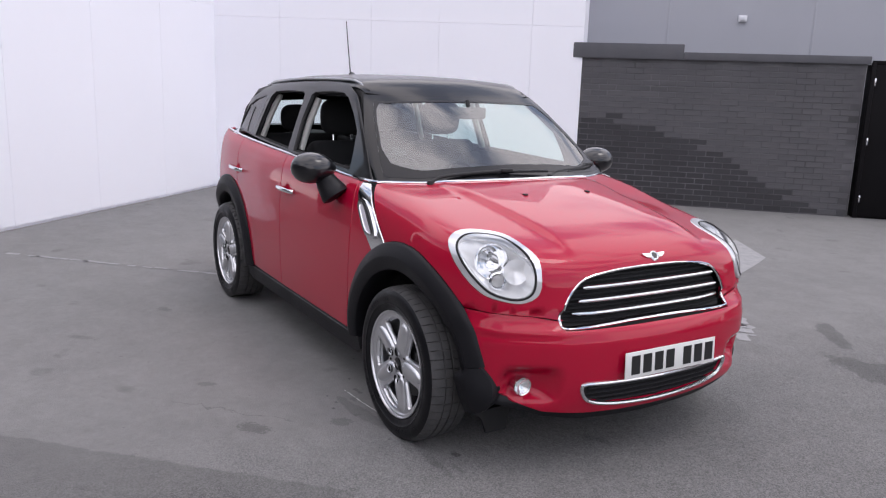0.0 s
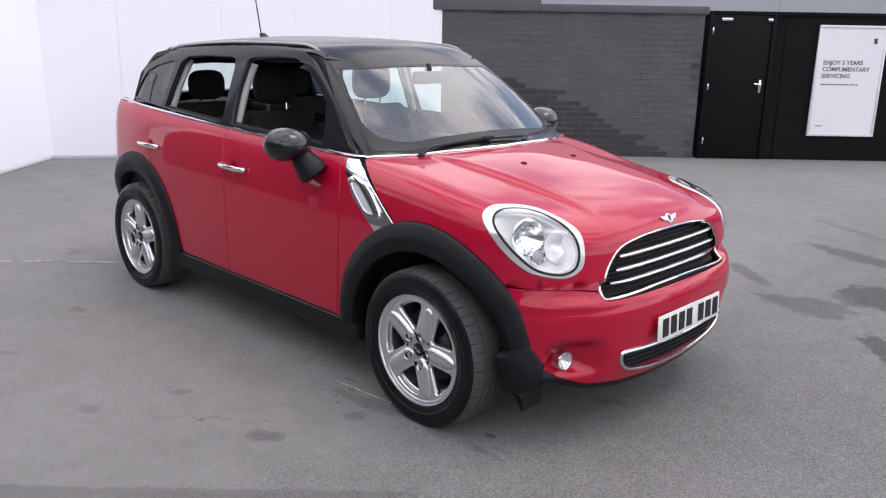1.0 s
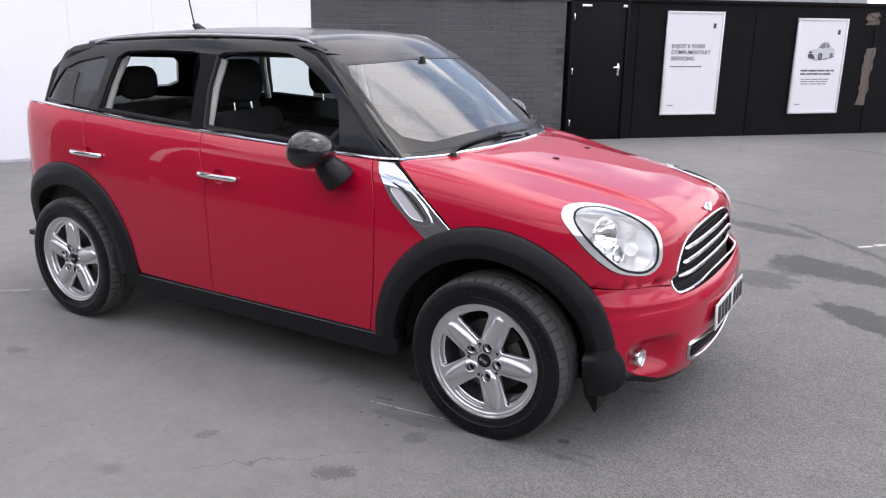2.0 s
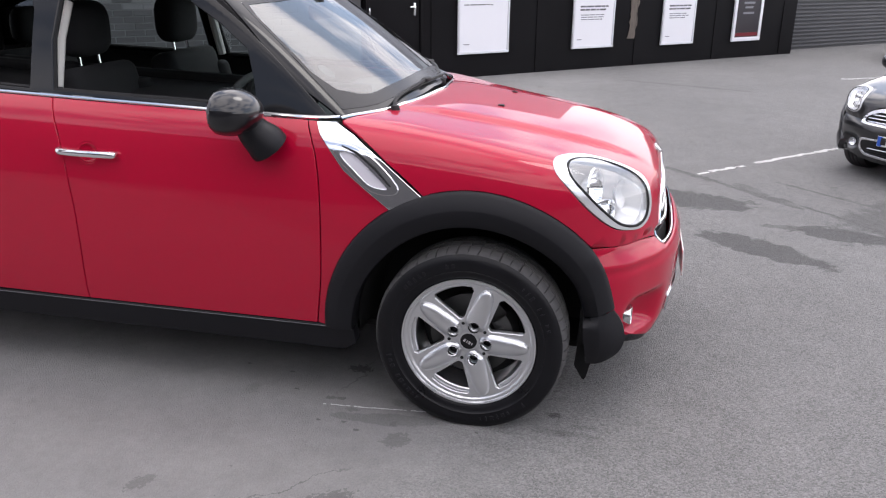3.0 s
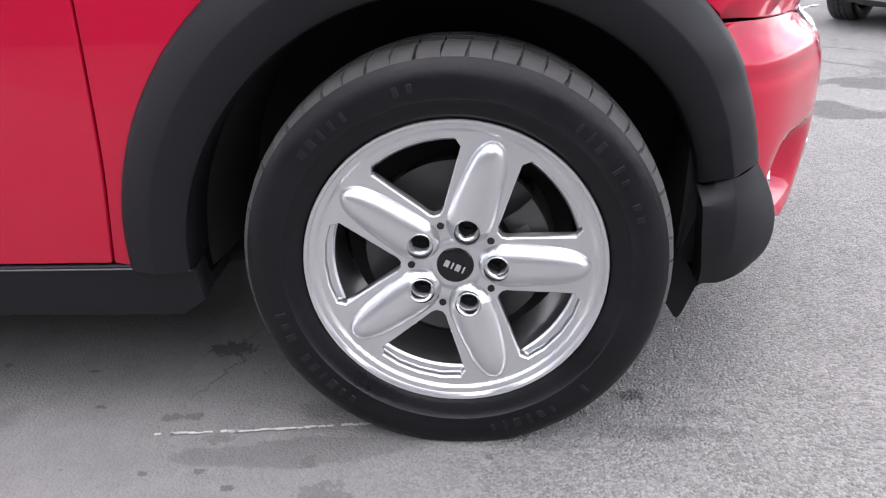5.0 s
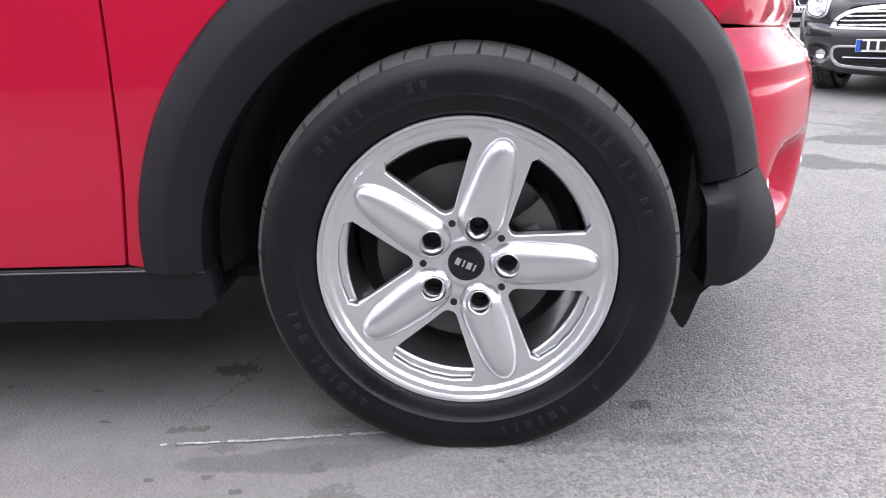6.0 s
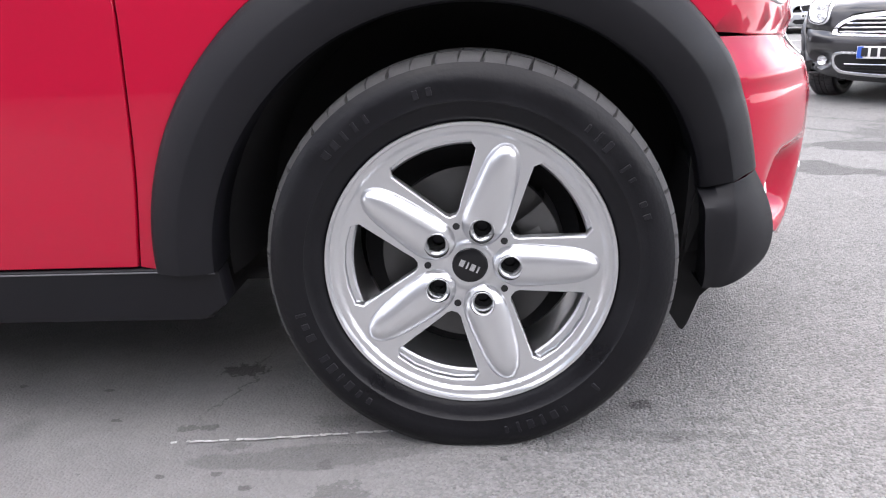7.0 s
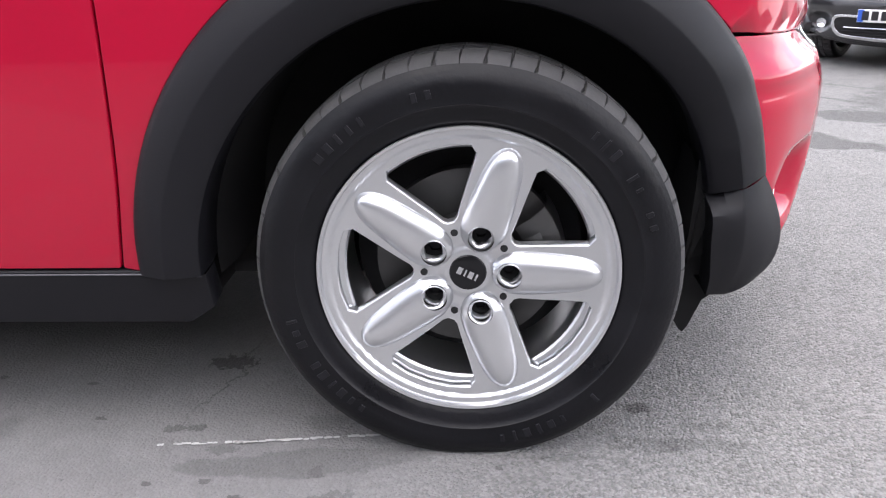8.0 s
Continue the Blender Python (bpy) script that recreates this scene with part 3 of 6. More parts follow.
def car_side(s):
    ray = from_side(s)
    # front door
    outline = belt_edge(-.602, -1.604, 24) + below_belt(shift(SEAM_M, GAP)) + below_belt(shift(SEAM_F, -GAP))[::-1]
    door = part("front_door", skin("front_door", body_f, outline, ray, RED, .035, [cup(-1.437, .914)]), parent=car, label="red front door")
    # rear door
    outline = belt_edge(-1.612, -2.466, 20) + below_belt(shift(SEAM_R, GAP)) + arch_edge(-2.595, 61, 1, 20) + below_belt(shift(SEAM_M, -GAP))[::-1]
    rdoor = part("rear_door", skin("rear_door", body_f, outline, ray, RED, .035, [cup(-2.394, .933)]), parent=car, label="red rear door")
    # quarter panel
    outline = belt_edge(-2.474, -3.12, 16) + [(-3.13, 1.0), (-3.14, .75), (-3.15, .55)] + arch_edge(-2.595, 156, 63, 26) + below_belt(shift(SEAM_R, -GAP))[::-1]
    part("rear_wing", skin("rear_wing", body_f, outline, ray, RED, .035), parent=car)
    # the small wing between door and scuttle
    outline = [(-.596, 1.0605), (-.566, 1.0595), (-.548, 1.02), (-.512, .985), (-.452, .91), (-.37, .847), (-.287, .787)] + arch_edge(0, 122, 180, 16) + below_belt(shift(SEAM_F, GAP))[::-1]
    part("front_wing", skin("front_wing", body_f, outline, ray, RED, .03), parent=car)
    # dark structure behind the shut lines
    outline = [(-.3, 1.03)] + belt_edge(-.45, -3.1, 30, -.012) + [(-3.1, .33)] + arc_pts(-2.595, .33, .5, 180, 0, 24) + arc_pts(0, .33, .5, 180, 122, 12)
    part("inner_body", skin("inner_body", body_f, outline, ray, DARK, .08, off=-.016, rim=0), parent=car)
    # sill
    outline = [(-2.085, .326), (-.53, .326), (-.43, .322), (-.425, .262), (-.47, .232), (-2.1, .232), (-2.17, .25), (-2.17, .322)]
    part("sill", skin("sill", body_f, outline, ray, CLADDING, .035, off=.004, rim=.05), parent=car, label="black plastic sill")
    # thin pale tube in place of the highlight along the sill's top
    bm = bmesh.new()
    q = np.array([(-2.085, .3245), (-1.6, .3245), (-1.1, .3245), (-.53, .3245), (-.434, .3205)])
    tube(bm, shoot(body_f, *ray(q), off=.0065), .0016, 6)
    part("sill_lip", bm, SILL_GLINT, car, "thin grey edge along the sill")
    # chrome strip along the foot of the windows
    bm = bmesh.new()
    q = np.array(belt_edge(-.50, -3.02, 60, .004))
    P = shoot(body_f, *ray(q))
    tube(bm, [p + np.array([0, s * .001, 0]) for p in P], .0075, 8)
    part("belt_strip", bm, CHROME, car, "bright chrome strip under the windows")
    # wheel arch cladding and liners
    for cx, first, last in ((0.0, 14.0, 180.6), (-2.595, -.6, 192)):
        bm, rows = bmesh.new(), []
        angles = np.linspace(first, last, max(6, int((last - first) / 2.5)))
        for a in angles:
            ro, ri = float(arch_out(a)), float(arch_in(a))
            if cx < -1:
                ro = .537
            c, sn = math.cos(G2 * a), math.sin(G2 * a)
            w = ro - ri
            prof = [(ro, -.004), (ro, .005), (ro - .005, .011), (ro - .10 * w, .016), (ro - .46 * w, .030), (ro - .50 * w, .0308), (ri + .012, .0225), (ri + .003, .016), (ri, .004), (ri + .004, -.05), (ri + .02, -.16)]
            q = np.array([(cx + r * c, ARCH_Z + r * sn) for r, _ in prof])
            q[:, 1] = np.maximum(q[:, 1], .265)
            base = shoot(shell_f, *ray(q[3:6].mean(0, keepdims=True)))[0][1]
            outer = shoot(shell_f, *ray(q))[:, 1]
            row = []
            for (r, o), p, y in zip(prof, q, outer):
                t = min(1, max(0, (r - ri) / w))
                yy = base * (1 - t) + y * t
                row.append(bm.verts.new((p[0], yy + s * o, p[1])))
            rows.append(row)
        if cx > -1:
            arch_end = [np.array([v.co.x, abs(v.co.y), v.co.z - .0015]) for v in rows[0]]
        for a, b in zip(rows, rows[1:]):
            for j in range(len(a) - 1):
                bm.faces.new((a[j], a[j + 1], b[j + 1], b[j]))
        part("wheel_arch", bm, CLADDING, car, "black plastic wheel arch cladding", sharp=32)
    for cx in (0, -2.595):
        bm = bmesh.new()
        lathe(bm, [(.44, .76 * s), (.43, .70 * s), (.43, .46 * s), (.10, .45 * s)], 40, "y", (G2 * -9, G2 * 186))
        for v in bm.verts:
            v.co += Vector((cx, -.02 * s, ARCH_Z))
        part("arch_liner", bm, DARK, car)
    # lower piece of the front arch, wrapping under the bumper's corner
    inner = spline([tuple(arch_end[8]), (.389, .800, .40), (.393, .792, .355), (.398, .781, .315), (.403, .768, .278), (.404, .752, .243)], 3)
    ridge = spline([tuple(arch_end[5]), (.444, .788, .40), (.448, .783, .355), (.448, .774, .315), (.444, .762, .278), (.437, .746, .241)], 3)
    outer = spline([tuple(arch_end[2]), (.514, .709, .405), (.530, .705, .363), (.532, .710, .323), (.518, .720, .288), (.489, .731, .262)], 3)
    bm, rows = bmesh.new(), []
    for p, q, r in zip(inner, ridge, outer):
        line = [p + np.array([.012, -.15, .0]), p + np.array([-.001, -.012, 0]), p, (p + q) / 2 - np.array([0, .001, 0]), q - (q - p) * .05, q + (r - q) * .03]
        line += [q + (r - q) * w + np.array([0, .007 * math.sin(math.pi * w), 0]) for w in (.25, .5, .75)]
        line += [r, r + np.array([-.001, -.012, .001]), r + np.array([-.02, -.05, .004])]
        rows.append(line)
    rows.append([c + np.array([-.001, -.010, .003]) for c in rows[-1]])
    rows.append([c + np.array([-.006, -.16, .012]) for c in rows[-2]])
    grid_v = [[bm.verts.new((c[0], s * c[1], c[2])) for c in line] for line in rows]
    for u, w in zip(grid_v, grid_v[1:]):
        for j in range(len(u) - 1):
            bm.faces.new((u[j], u[j + 1], w[j + 1], w[j]))
    part("wheel_arch", bm, CLADDING, car, "black plastic lower corner of the front arch", sharp=24)
    # liner panel and its pointed flap ahead of the front wheel
    bm = bmesh.new()
    ring = [(.40, .46), (.425, .44), (.43, .25), (.419, .20), (.407, .128), (.399, .117), (.392, .122), (.366, .165), (.362, .19), (.372, .30), (.385, .40)]
    f = bm.faces.new([bm.verts.new((x, s * .54, z)) for x, z in ring])
    r = bmesh.ops.extrude_face_region(bm, geom=[f])
    top = [v for v in r["geom"] if isinstance(v, bmesh.types.BMVert)]
    bmesh.ops.translate(bm, vec=(0, s * .10, 0), verts=top)
    for v in top:
        v.co.y += s * .10 * min(1, max(0, (v.co.z - .17) / .08))
    part("splash_flap", bm, DARK, car, "black liner flap ahead of the wheel")
    # chrome scuttle with side repeater
    outline = spline([(-.563, 1.0595), (-.50, 1.0595), (-.428, 1.025), (-.303, .937), (-.168, .830), (-.283, .787), (-.368, .848), (-.45, .911), (-.511, .986), (-.54, 1.02)], 1, True)
    sc = part("side_scuttle", skin("side_scuttle", body_f, outline, ray, CHROME, .02, off=.005, rim=.012), parent=car, label="chrome side scuttle")
    ring = spline([(-.484, .985), (-.45, 1.0), (-.40, .985), (-.33, .945), (-.258, .872), (-.268, .842), (-.345, .848), (-.42, .908), (-.47, .955)], 3, True)
    inner = spline([(-.462, .972), (-.435, .975), (-.395, .955), (-.335, .905), (-.29, .862), (-.31, .857), (-.355, .868), (-.41, .915), (-.45, .95)], 3, True)
    part("scuttle_frame", skin("scuttle_frame", body_f, ring, ray, CHROME, .012, [inner], off=.017, rim=.02), parent=sc)
    bm = bmesh.new()
    tube(bm, shoot(body_f, *ray(np.array([(-.455, .992), (-.40, .972), (-.335, .925), (-.278, .868)])), off=.0175), [.003, .0045, .0045, .003], 8)
    part("scuttle_slot", bm, DARK, sc)
    part("repeater_lens", skin("repeater_lens", body_f, inner, ray, LENS_WHITE, .012, off=.011, rim=.004), parent=sc, label="milky indicator lens")
    # door handles
    for x0, z0, door_ob in ((-1.437, .914, door), (-2.394, .933, rdoor)):
        P = shoot(body_f, *ray(np.array([(x0, z0)])))[0]
        bm = bmesh.new()
        pts = [(x0 + .115, P[1] - s * .004, z0 - .001), (x0 + .105, P[1] + s * .022, z0), (x0 + .03, P[1] + s * .034, z0 + .002), (x0 - .06, P[1] + s * .033, z0 + .003), (x0 - .108, P[1] + s * .022, z0 + .004), (x0 - .118, P[1] - s * .004, z0 + .004)]
        tube(bm, spline(pts, 4), [.008] + [.0125] * 19 + [.008], 10)
        for v in bm.verts:
            v.co.y = P[1] + s * .022 + (v.co.y - P[1] - s * .022) * .8
        part("door_handle", bm, CHROME, door_ob, "chrome door handle")
        bm = bmesh.new()
        lathe(bm, [(.0, -.014), (.018, -.0125), (.032, -.008), (.043, .0005)], 24)
        g = grad(body_f, P[None])[0]
        part("handle_cup", bm, RED, door_ob, "hollow behind the handle", m=Matrix.Translation(P) @ Vector((0, 1, 0)).rotation_difference(Vector(g)).to_matrix().to_4x4())
    return door


LENS_WHITE = material("milky_lens", (0.62, 0.60, 0.66), 0.12, 0.0, 0.6)
for s in (RIGHT, LEFT):
    car_side(s)

# bonnet: from the windscreen to the grille, over both wings
HEAD = [(.266, -.769, .932), (.258, -.712, .968), (.300, -.628, .972), (.375, -.575, .965), (.470, -.553, .937), (.545, -.53, .89), (.578, -.53, .82),
        (.580, -.54, .75), (.555, -.59, .715), (.512, -.65, .716), (.450, -.708, .735), (.380, -.75, .79), (.313, -.774, .865)]
HEAD_IN = [(.310, -.757, .918), (.302, -.720, .952), (.327, -.664, .962), (.39, -.607, .957), (.478, -.574, .925), (.54, -.553, .872), (.566, -.548, .81),
           (.566, -.561, .752), (.545, -.603, .727), (.505, -.652, .728), (.458, -.698, .75), (.398, -.738, .808), (.345, -.759, .868)]
GRILLE_R = [(0, .628), (-0.144, .627), (-0.287, .622), (-0.435, .618), (-0.461, .632), (-0.446, .69), (-0.412, .755), (-0.349, .805), (-0.224, .826), (-0.096, .833), (0, .834)]


def on_front(q, off=0.0):
    return shoot(body_f, *from_front(np.array(q, float)), off=off)


half = [tuple(p) for p in spline([(-.285, 0, 1.08), (-.315, -.3, 1.07), (-.385, -.52, 1.06), (-.478, -.72, 1.055)], 5)]
half += [(-.416, -.776, 1.030), (-.296, -.819, .942), (-.160, -.838, .834)]
half += [tuple(p) for p in shoot(body_f, *from_side(RIGHT)(np.array(arch_edge(0, 106, 41.5, 22))))]
half += [tuple(p) for p in spline([(.402, -.775, .682), (.524, -.695, .675), (.616, -.573, .669), (.660, -.47, .652)], 4)]
half += [tuple(p) for p in on_front([(-.467, .640), (-.452, .692), (-.417, .759), (-.353, .810), (-.226, .832), (-.096, .839), (0, .840)])]
bonnet_outline = dome_of(np.array(mirrored(half)))
DROP = {RIGHT: 0.0, LEFT: .035}         # the wing on the car's left sits a little lower
head_2d = {s: dome_of(np.array([(x, -s * y, z - DROP[s]) for x, y, z in spline(HEAD, 6, True)])) for s in (RIGHT, LEFT)}
bonnet = part("bonnet", skin("bonnet", body_f, bonnet_outline, from_dome, RED, .02, [head_2d[RIGHT], head_2d[LEFT]], rim=.014), parent=car, label="glossy red bonnet")
# dark structure under the front
part("inner_front", skin("inner_front", body_f, [(-1.0, .30), (1.0, .30), (1.0, .70), (-1.0, .70)], round_nose, DARK, .06, off=-.055, rim=0, scale=(.8, 1)), parent=car)

# front bumper
d = math.radians
b_half = [(0, .613), (-d(12), .612), (-d(24), .611), (-d(31.0), .611), (-d(31.9), .630), (-d(33.4), .643), (-d(40), .659), (-d(48), .666), (-d(57.3), .672),
          (-d(56.2), .60), (-d(54), .52), (-d(52.2), .45), (-d(51.2), .40), (-d(50.5), .355), (-d(47), .345), (-d(43.5), .315), (-d(36), .272), (-d(24), .252), (-d(12), .243), (0, .24)]
lg_half = [(0, .383), (-d(10), .384), (-d(20), .386), (-d(26.3), .388), (-d(27.5), .375), (-d(27), .34), (-d(25), .310), (-d(20), .290), (-d(12), .277), (0, .271)]
b_out = b_half + [(-t, z) for t, z in b_half[::-1] if t < -1e-6]
lg_out = [(t + d(1.8), z) for t, z in lg_half + [(-t, z) for t, z in lg_half[::-1] if t < -1e-6]]
bumper = part("front_bumper", skin("front_bumper", body_f, b_out, round_nose, RED, .026, [lg_out], rim=.016, scale=(.8, 1)), parent=car, label="red front bumper")
lip = [(0, .245), (-d(12), .248), (-d(24), .257), (-d(36), .277), (-d(43.5), .32), (-d(47), .35), (-d(50.5), .36), (-d(51.5), .31), (-d(49), .297), (-d(44), .283), (-d(37), .25), (-d(24), .215), (0, .20)]
part("bumper_lip", skin("bumper_lip", body_f, lip + [(-t, z) for t, z in lip[::-1] if t < -1e-6], round_nose, CLADDING, .03, off=-.008, rim=.03, scale=(.8, 1)), parent=car, label="black plastic lip under the bumper")

# lower grille: chrome surround and dark bars
lower = part("lower_grille", skin("lower_grille", body_f, lg_out, round_nose, DARK, .04, off=-.016, rim=0, scale=(.8, 1)), parent=car)
bm = bmesh.new()
ring_pts = shoot(body_f, *round_nose(np.array(spline(lg_out, 3, True))), off=.001)
tube(bm, [*ring_pts, ring_pts[0]], .0085, 8, False)
part("chrome_surround", bm, SATIN, lower, "bright chrome surround")
for z in (.300, .322, .344, .366):
    bm = bmesh.new()
    tube(bm, shoot(body_f, *round_nose(np.array([(t, z) for t in np.linspace(-d(23.7), d(27.3), 30)])), off=-.010), .005, 6)
    part("grille_bar", bm, CLADDING, lower)

# upper grille
gr = mirrored([(z, y) for y, z in GRILLE_R])
gr = [(y, z) for z, y in gr]
grille = part("grille", skin("grille", body_f, gr, from_front, DARK, .04, off=-.035, rim=0), parent=car, label="dark grille with chrome bars")
bm = bmesh.new()
ring_pts = on_front(spline(gr, 3, True), -.001)
tube(bm, [*ring_pts, ring_pts[0]], .0060, 8, False)
part("grille_surround", bm, CHROME, grille, "chrome grille surround")
for z, w in ((.771, .380), (.719, .402), (.668, .424)):
    bm = bmesh.new()
    P = on_front([(y + .010, z) for y in np.linspace(-w + .012, w - .012, 40)], -.004)
    tube(bm, P, [.005] + [.0088] * 38 + [.005], 8)
    part("grille_bar", bm, SATIN, grille, "satin chrome grille bar")
for z in np.arange(.637, .825, .017):
    w = .452 - max(0, z - .64) * .53
    bm = bmesh.new()
    tube(bm, on_front([(y, z) for y in np.linspace(-w, w, 24)], -.022), .0035, 6)
    part("grille_slat", bm, CLADDING, grille)

INK_BLACK = material("black_enamel", (0.01, 0.01, 0.012), 0.25, 0, 0.5)
# badge: a winged disc
bm = bmesh.new()
lathe(bm, [(.0135, .003), (.015, .0055), (.019, .006), (.022, .004), (.023, 0)], 28, "z")
bc = shoot(body_f, *from_dome(dome_of(np.array([(.70, .035, .905)]))))[0]
bg_n = Vector(grad(body_f, bc[None])[0])
bm_m = Matrix.Translation(bc) @ Matrix((Vector((0, 1, 0)), bg_n.cross(Vector((0, 1, 0))), bg_n)).transposed().to_4x4()
badge = part("badge", bm, SATIN, bonnet, "winged chrome badge", bm_m)
bm = bmesh.new()
lathe(bm, [(0, .0035), (.0135, .003), (.014, 0)], 24, "z")
part("badge_disc", bm, INK_BLACK, badge)
for s in (1, -1):
    bm = bmesh.new()
    pts = [(s * .022, .012), (s * .064, .014), (s * .060, .006), (s * .052, .001), (s * .044, -.006), (s * .022, -.009)]
    f = bm.faces.new([bm.verts.new((x, y, .001)) for x, y in pts])
    r = bmesh.ops.extrude_face_region(bm, geom=[f])
    bmesh.ops.translate(bm, vec=(0, 0, .004), verts=[v for v in r["geom"] if isinstance(v, bmesh.types.BMVert)])
    part("badge_wing", bm, SATIN, badge)

# number plate, its writing as plain bars
PLATE = material("white_plate", (0.74, 0.74, 0.72), 0.35, 0, 0.2)
INK = material("black_ink", (0.012, 0.012, 0.013), 0.5)


def number_plate(parent, centre, normal, width=.52, height=.111, blue=False):
    n = Vector(normal).normalized()
    side = Vector((0, 0, 1)).cross(n).normalized()
    m = Matrix.Translation(centre) @ Matrix((side, n.cross(side), n)).transposed().to_4x4()
    bm = bmesh.new()
    box(bm, (width, height, .006), (0, 0, 0), .0025)
    plate = part("number_plate", bm, PLATE, parent, "white number plate", m)
    xs = [-.205, -.14, -.075, -.01, .09, .155, .22] if not blue else [-.165, -.10, -.035, .03, .115, .18, .225]
    for x in xs:
        bm = bmesh.new()
        box(bm, (.046, .078, .002), (x * width / .52, 0, .0045))
        part("plate_bar", bm, INK, plate)
    if blue:
        bm = bmesh.new()
        box(bm, (.042, .104, .002), (-.236, 0, .004))
        part("blue_band", bm, BLUE, plate, "blue band")
    return plate


BLUE = material("blue_plastic", (0.02, 0.09, 0.45), 0.4)
number_plate(bumper, (.742, .05, .456), (1, 0, .05))

# fog lights
LAMP_SILVER = material("fog_reflector", (0.85, 0.86, 0.88), 0.18, 0.8)
for s in (RIGHT, LEFT):
    P = np.array([.546, -.575, .368] if s == RIGHT else [.545, .628, .368])
    m = Matrix.Translation(P + np.array([-.017, s * -.004, 0])) @ Vector((0, 1, 0)).rotation_difference(Vector((1, s * .10, 0))).to_matrix().to_4x4()
    bm = bmesh.new()
    lathe(bm, [(.039, -.02), (.041, .018), (.038, .024), (.034, .021), (.032, .012)], 32)
    fog = part("fog_light", bm, SATIN, car, "round fog light", m)
    bm = bmesh.new()
    lathe(bm, [(.0, .002), (.010, .004), (.022, .010), (.033, .018)], 32)
    part("reflector", bm, LAMP_SILVER, fog)
    bm = bmesh.new()
    lathe(bm, [(.0, .026), (.018, .024), (.034, .018)], 32)
    part("lens", bm, LAMP_PANE, fog)

# headlights
SILVER = material("lamp_reflector", (0.97, 0.97, 0.98), 0.22, 0.35)
LAMP_GLASS = glass("projector_glass", (1, 1, 1))
for s in (RIGHT, LEFT):
    out3, in3 = (np.array([(x - .4 * DROP[s], -s * y, z - DROP[s]) for x, y, z in spline(h, 5, True)]) for h in (HEAD, HEAD_IN))
    C = in3.mean(0)
    n = np.array([.66, s * .62, .40])
    n /= np.linalg.norm(n)
    u = np.cross([0, 0, 1.0], n)
    u /= np.linalg.norm(u)
    v = np.cross(n, u)
    flat = lambda P: np.stack([(P - C) @ u, (P - C) @ v], 1)
    ray = lambda q, C=C, u=u, v=v, n=n: (C + np.outer(q[:, 0], u) + np.outer(q[:, 1], v) - n * .25, np.broadcast_to(n, (len(q), 3)))
    bezel = skin("headlight", body_f, flat(out3), ray, BEZEL, .014, [flat(in3)], off=.004, rim=.03)
    lamp = part("headlight", bezel, parent=car, label="large oval headlight in a chrome ring")
    part("lens", skin("lens", body_f, flat(in3) * .985, ray, LAMP_PANE, .02, off=.003, rim=0), parent=lamp, label="clear lamp lens")
    bm = bmesh.new()
    gk = shoot(body_f, *ray(flat(in3)), off=.001)
    tube(bm, [*gk, gk[0]], .0052, 8, False)
    part("gasket", bm, DARK, lamp)
    # the bowl
    rim_p = shoot(body_f, *ray(flat(in3)), off=-.004)
    bm, rows = bmesh.new(), []
    for sc, dep in ((1.0, 0), (.965, -.006), (.95, -.010), (.86, -.028), (.62, -.048), (.3, -.060), (.02, -.062)):
        cen = C - n * .06
        rows.append([bm.verts.new(cen + (p - cen) * sc + n * dep) for p in rim_p])
    for a, b in zip(rows, rows[1:]):
        for k in range(len(a)):
            bm.faces.new((a[k], a[(k + 1) % len(a)], b[(k + 1) % len(a)], b[k]))
    part("reflector_bowl", bm, SILVER, lamp, "silvered reflector bowl")
    fwd = Vector((.93, s * .30, .12))
    for (du, dv, dn, r, kind) in ((-.030, .022, -.040, .070, "main_reflector"), (.004, -.056, -.026, .036, "projector")):
        c = C + u * du * (-s) + v * dv + n * dn
        m = Matrix.Translation(c) @ Vector((0, 1, 0)).rotation_difference(fwd).to_matrix().to_4x4()
        bm = bmesh.new()
        if kind == "projector":
            lathe(bm, [(r * .8, -.03), (r, .0), (r * 1.02, .008), (r * .86, .012), (r * .74, .004)], 32)
            pr = part(kind, bm, CHROME, lamp, m=m)
            bm = bmesh.new()
            lathe(bm, [(0, .022), (r * .3, .020), (r * .58, .012), (r * .76, .0)], 28)
            part("glass_ball", bm, LAMP_GLASS, pr)
        else:
            lathe(bm, [(.004, -.05), (r * .35, -.045), (r * .7, -.02), (r * .93, .006), (r, .01), (r * 1.05, .004)], 36)
            part(kind, bm, CHROME, lamp, m=m)
    c = C + u * (-s) * .072 + v * -.012 - n * .034
    bm = bmesh.new()
    lathe(bm, [(.0, -.02), (.025, -.012), (.048, .006), (.052, .008)], 30)
    part("indicator_bowl", bm, SILVER, lamp, m=Matrix.Translation(c) @ Vector((0, 1, 0)).rotation_difference(fwd).to_matrix().to_4x4())

# rear closing panels
rear_half = [(0, 1.135), (-d(20), 1.135), (-d(40), 1.12), (-d(52), 1.10), (-d(54), .8), (-d(55), .35), (-d(30), .28), (0, .26)]
def round_rear(q):
    return np.stack([0 * q[:, 0] - 2.6, 0 * q[:, 0], q[:, 1]], 1), np.stack([-np.cos(q[:, 0]), np.sin(q[:, 0]), 0 * q[:, 0]], 1)
part("tailgate", skin("tailgate", body_f, rear_half + [(-t, z) for t, z in rear_half[::-1] if t < -1e-6], round_rear, RED, .06, scale=(.7, 1)), parent=car)
bm = bmesh.new()
box(bm, (3.55, 1.15, .03), (-1.35, 0, .23), .01)
box(bm, (1.66, 1.56, .03), (-1.30, 0, .226), .01)
part("underbody", bm, DARK, car)

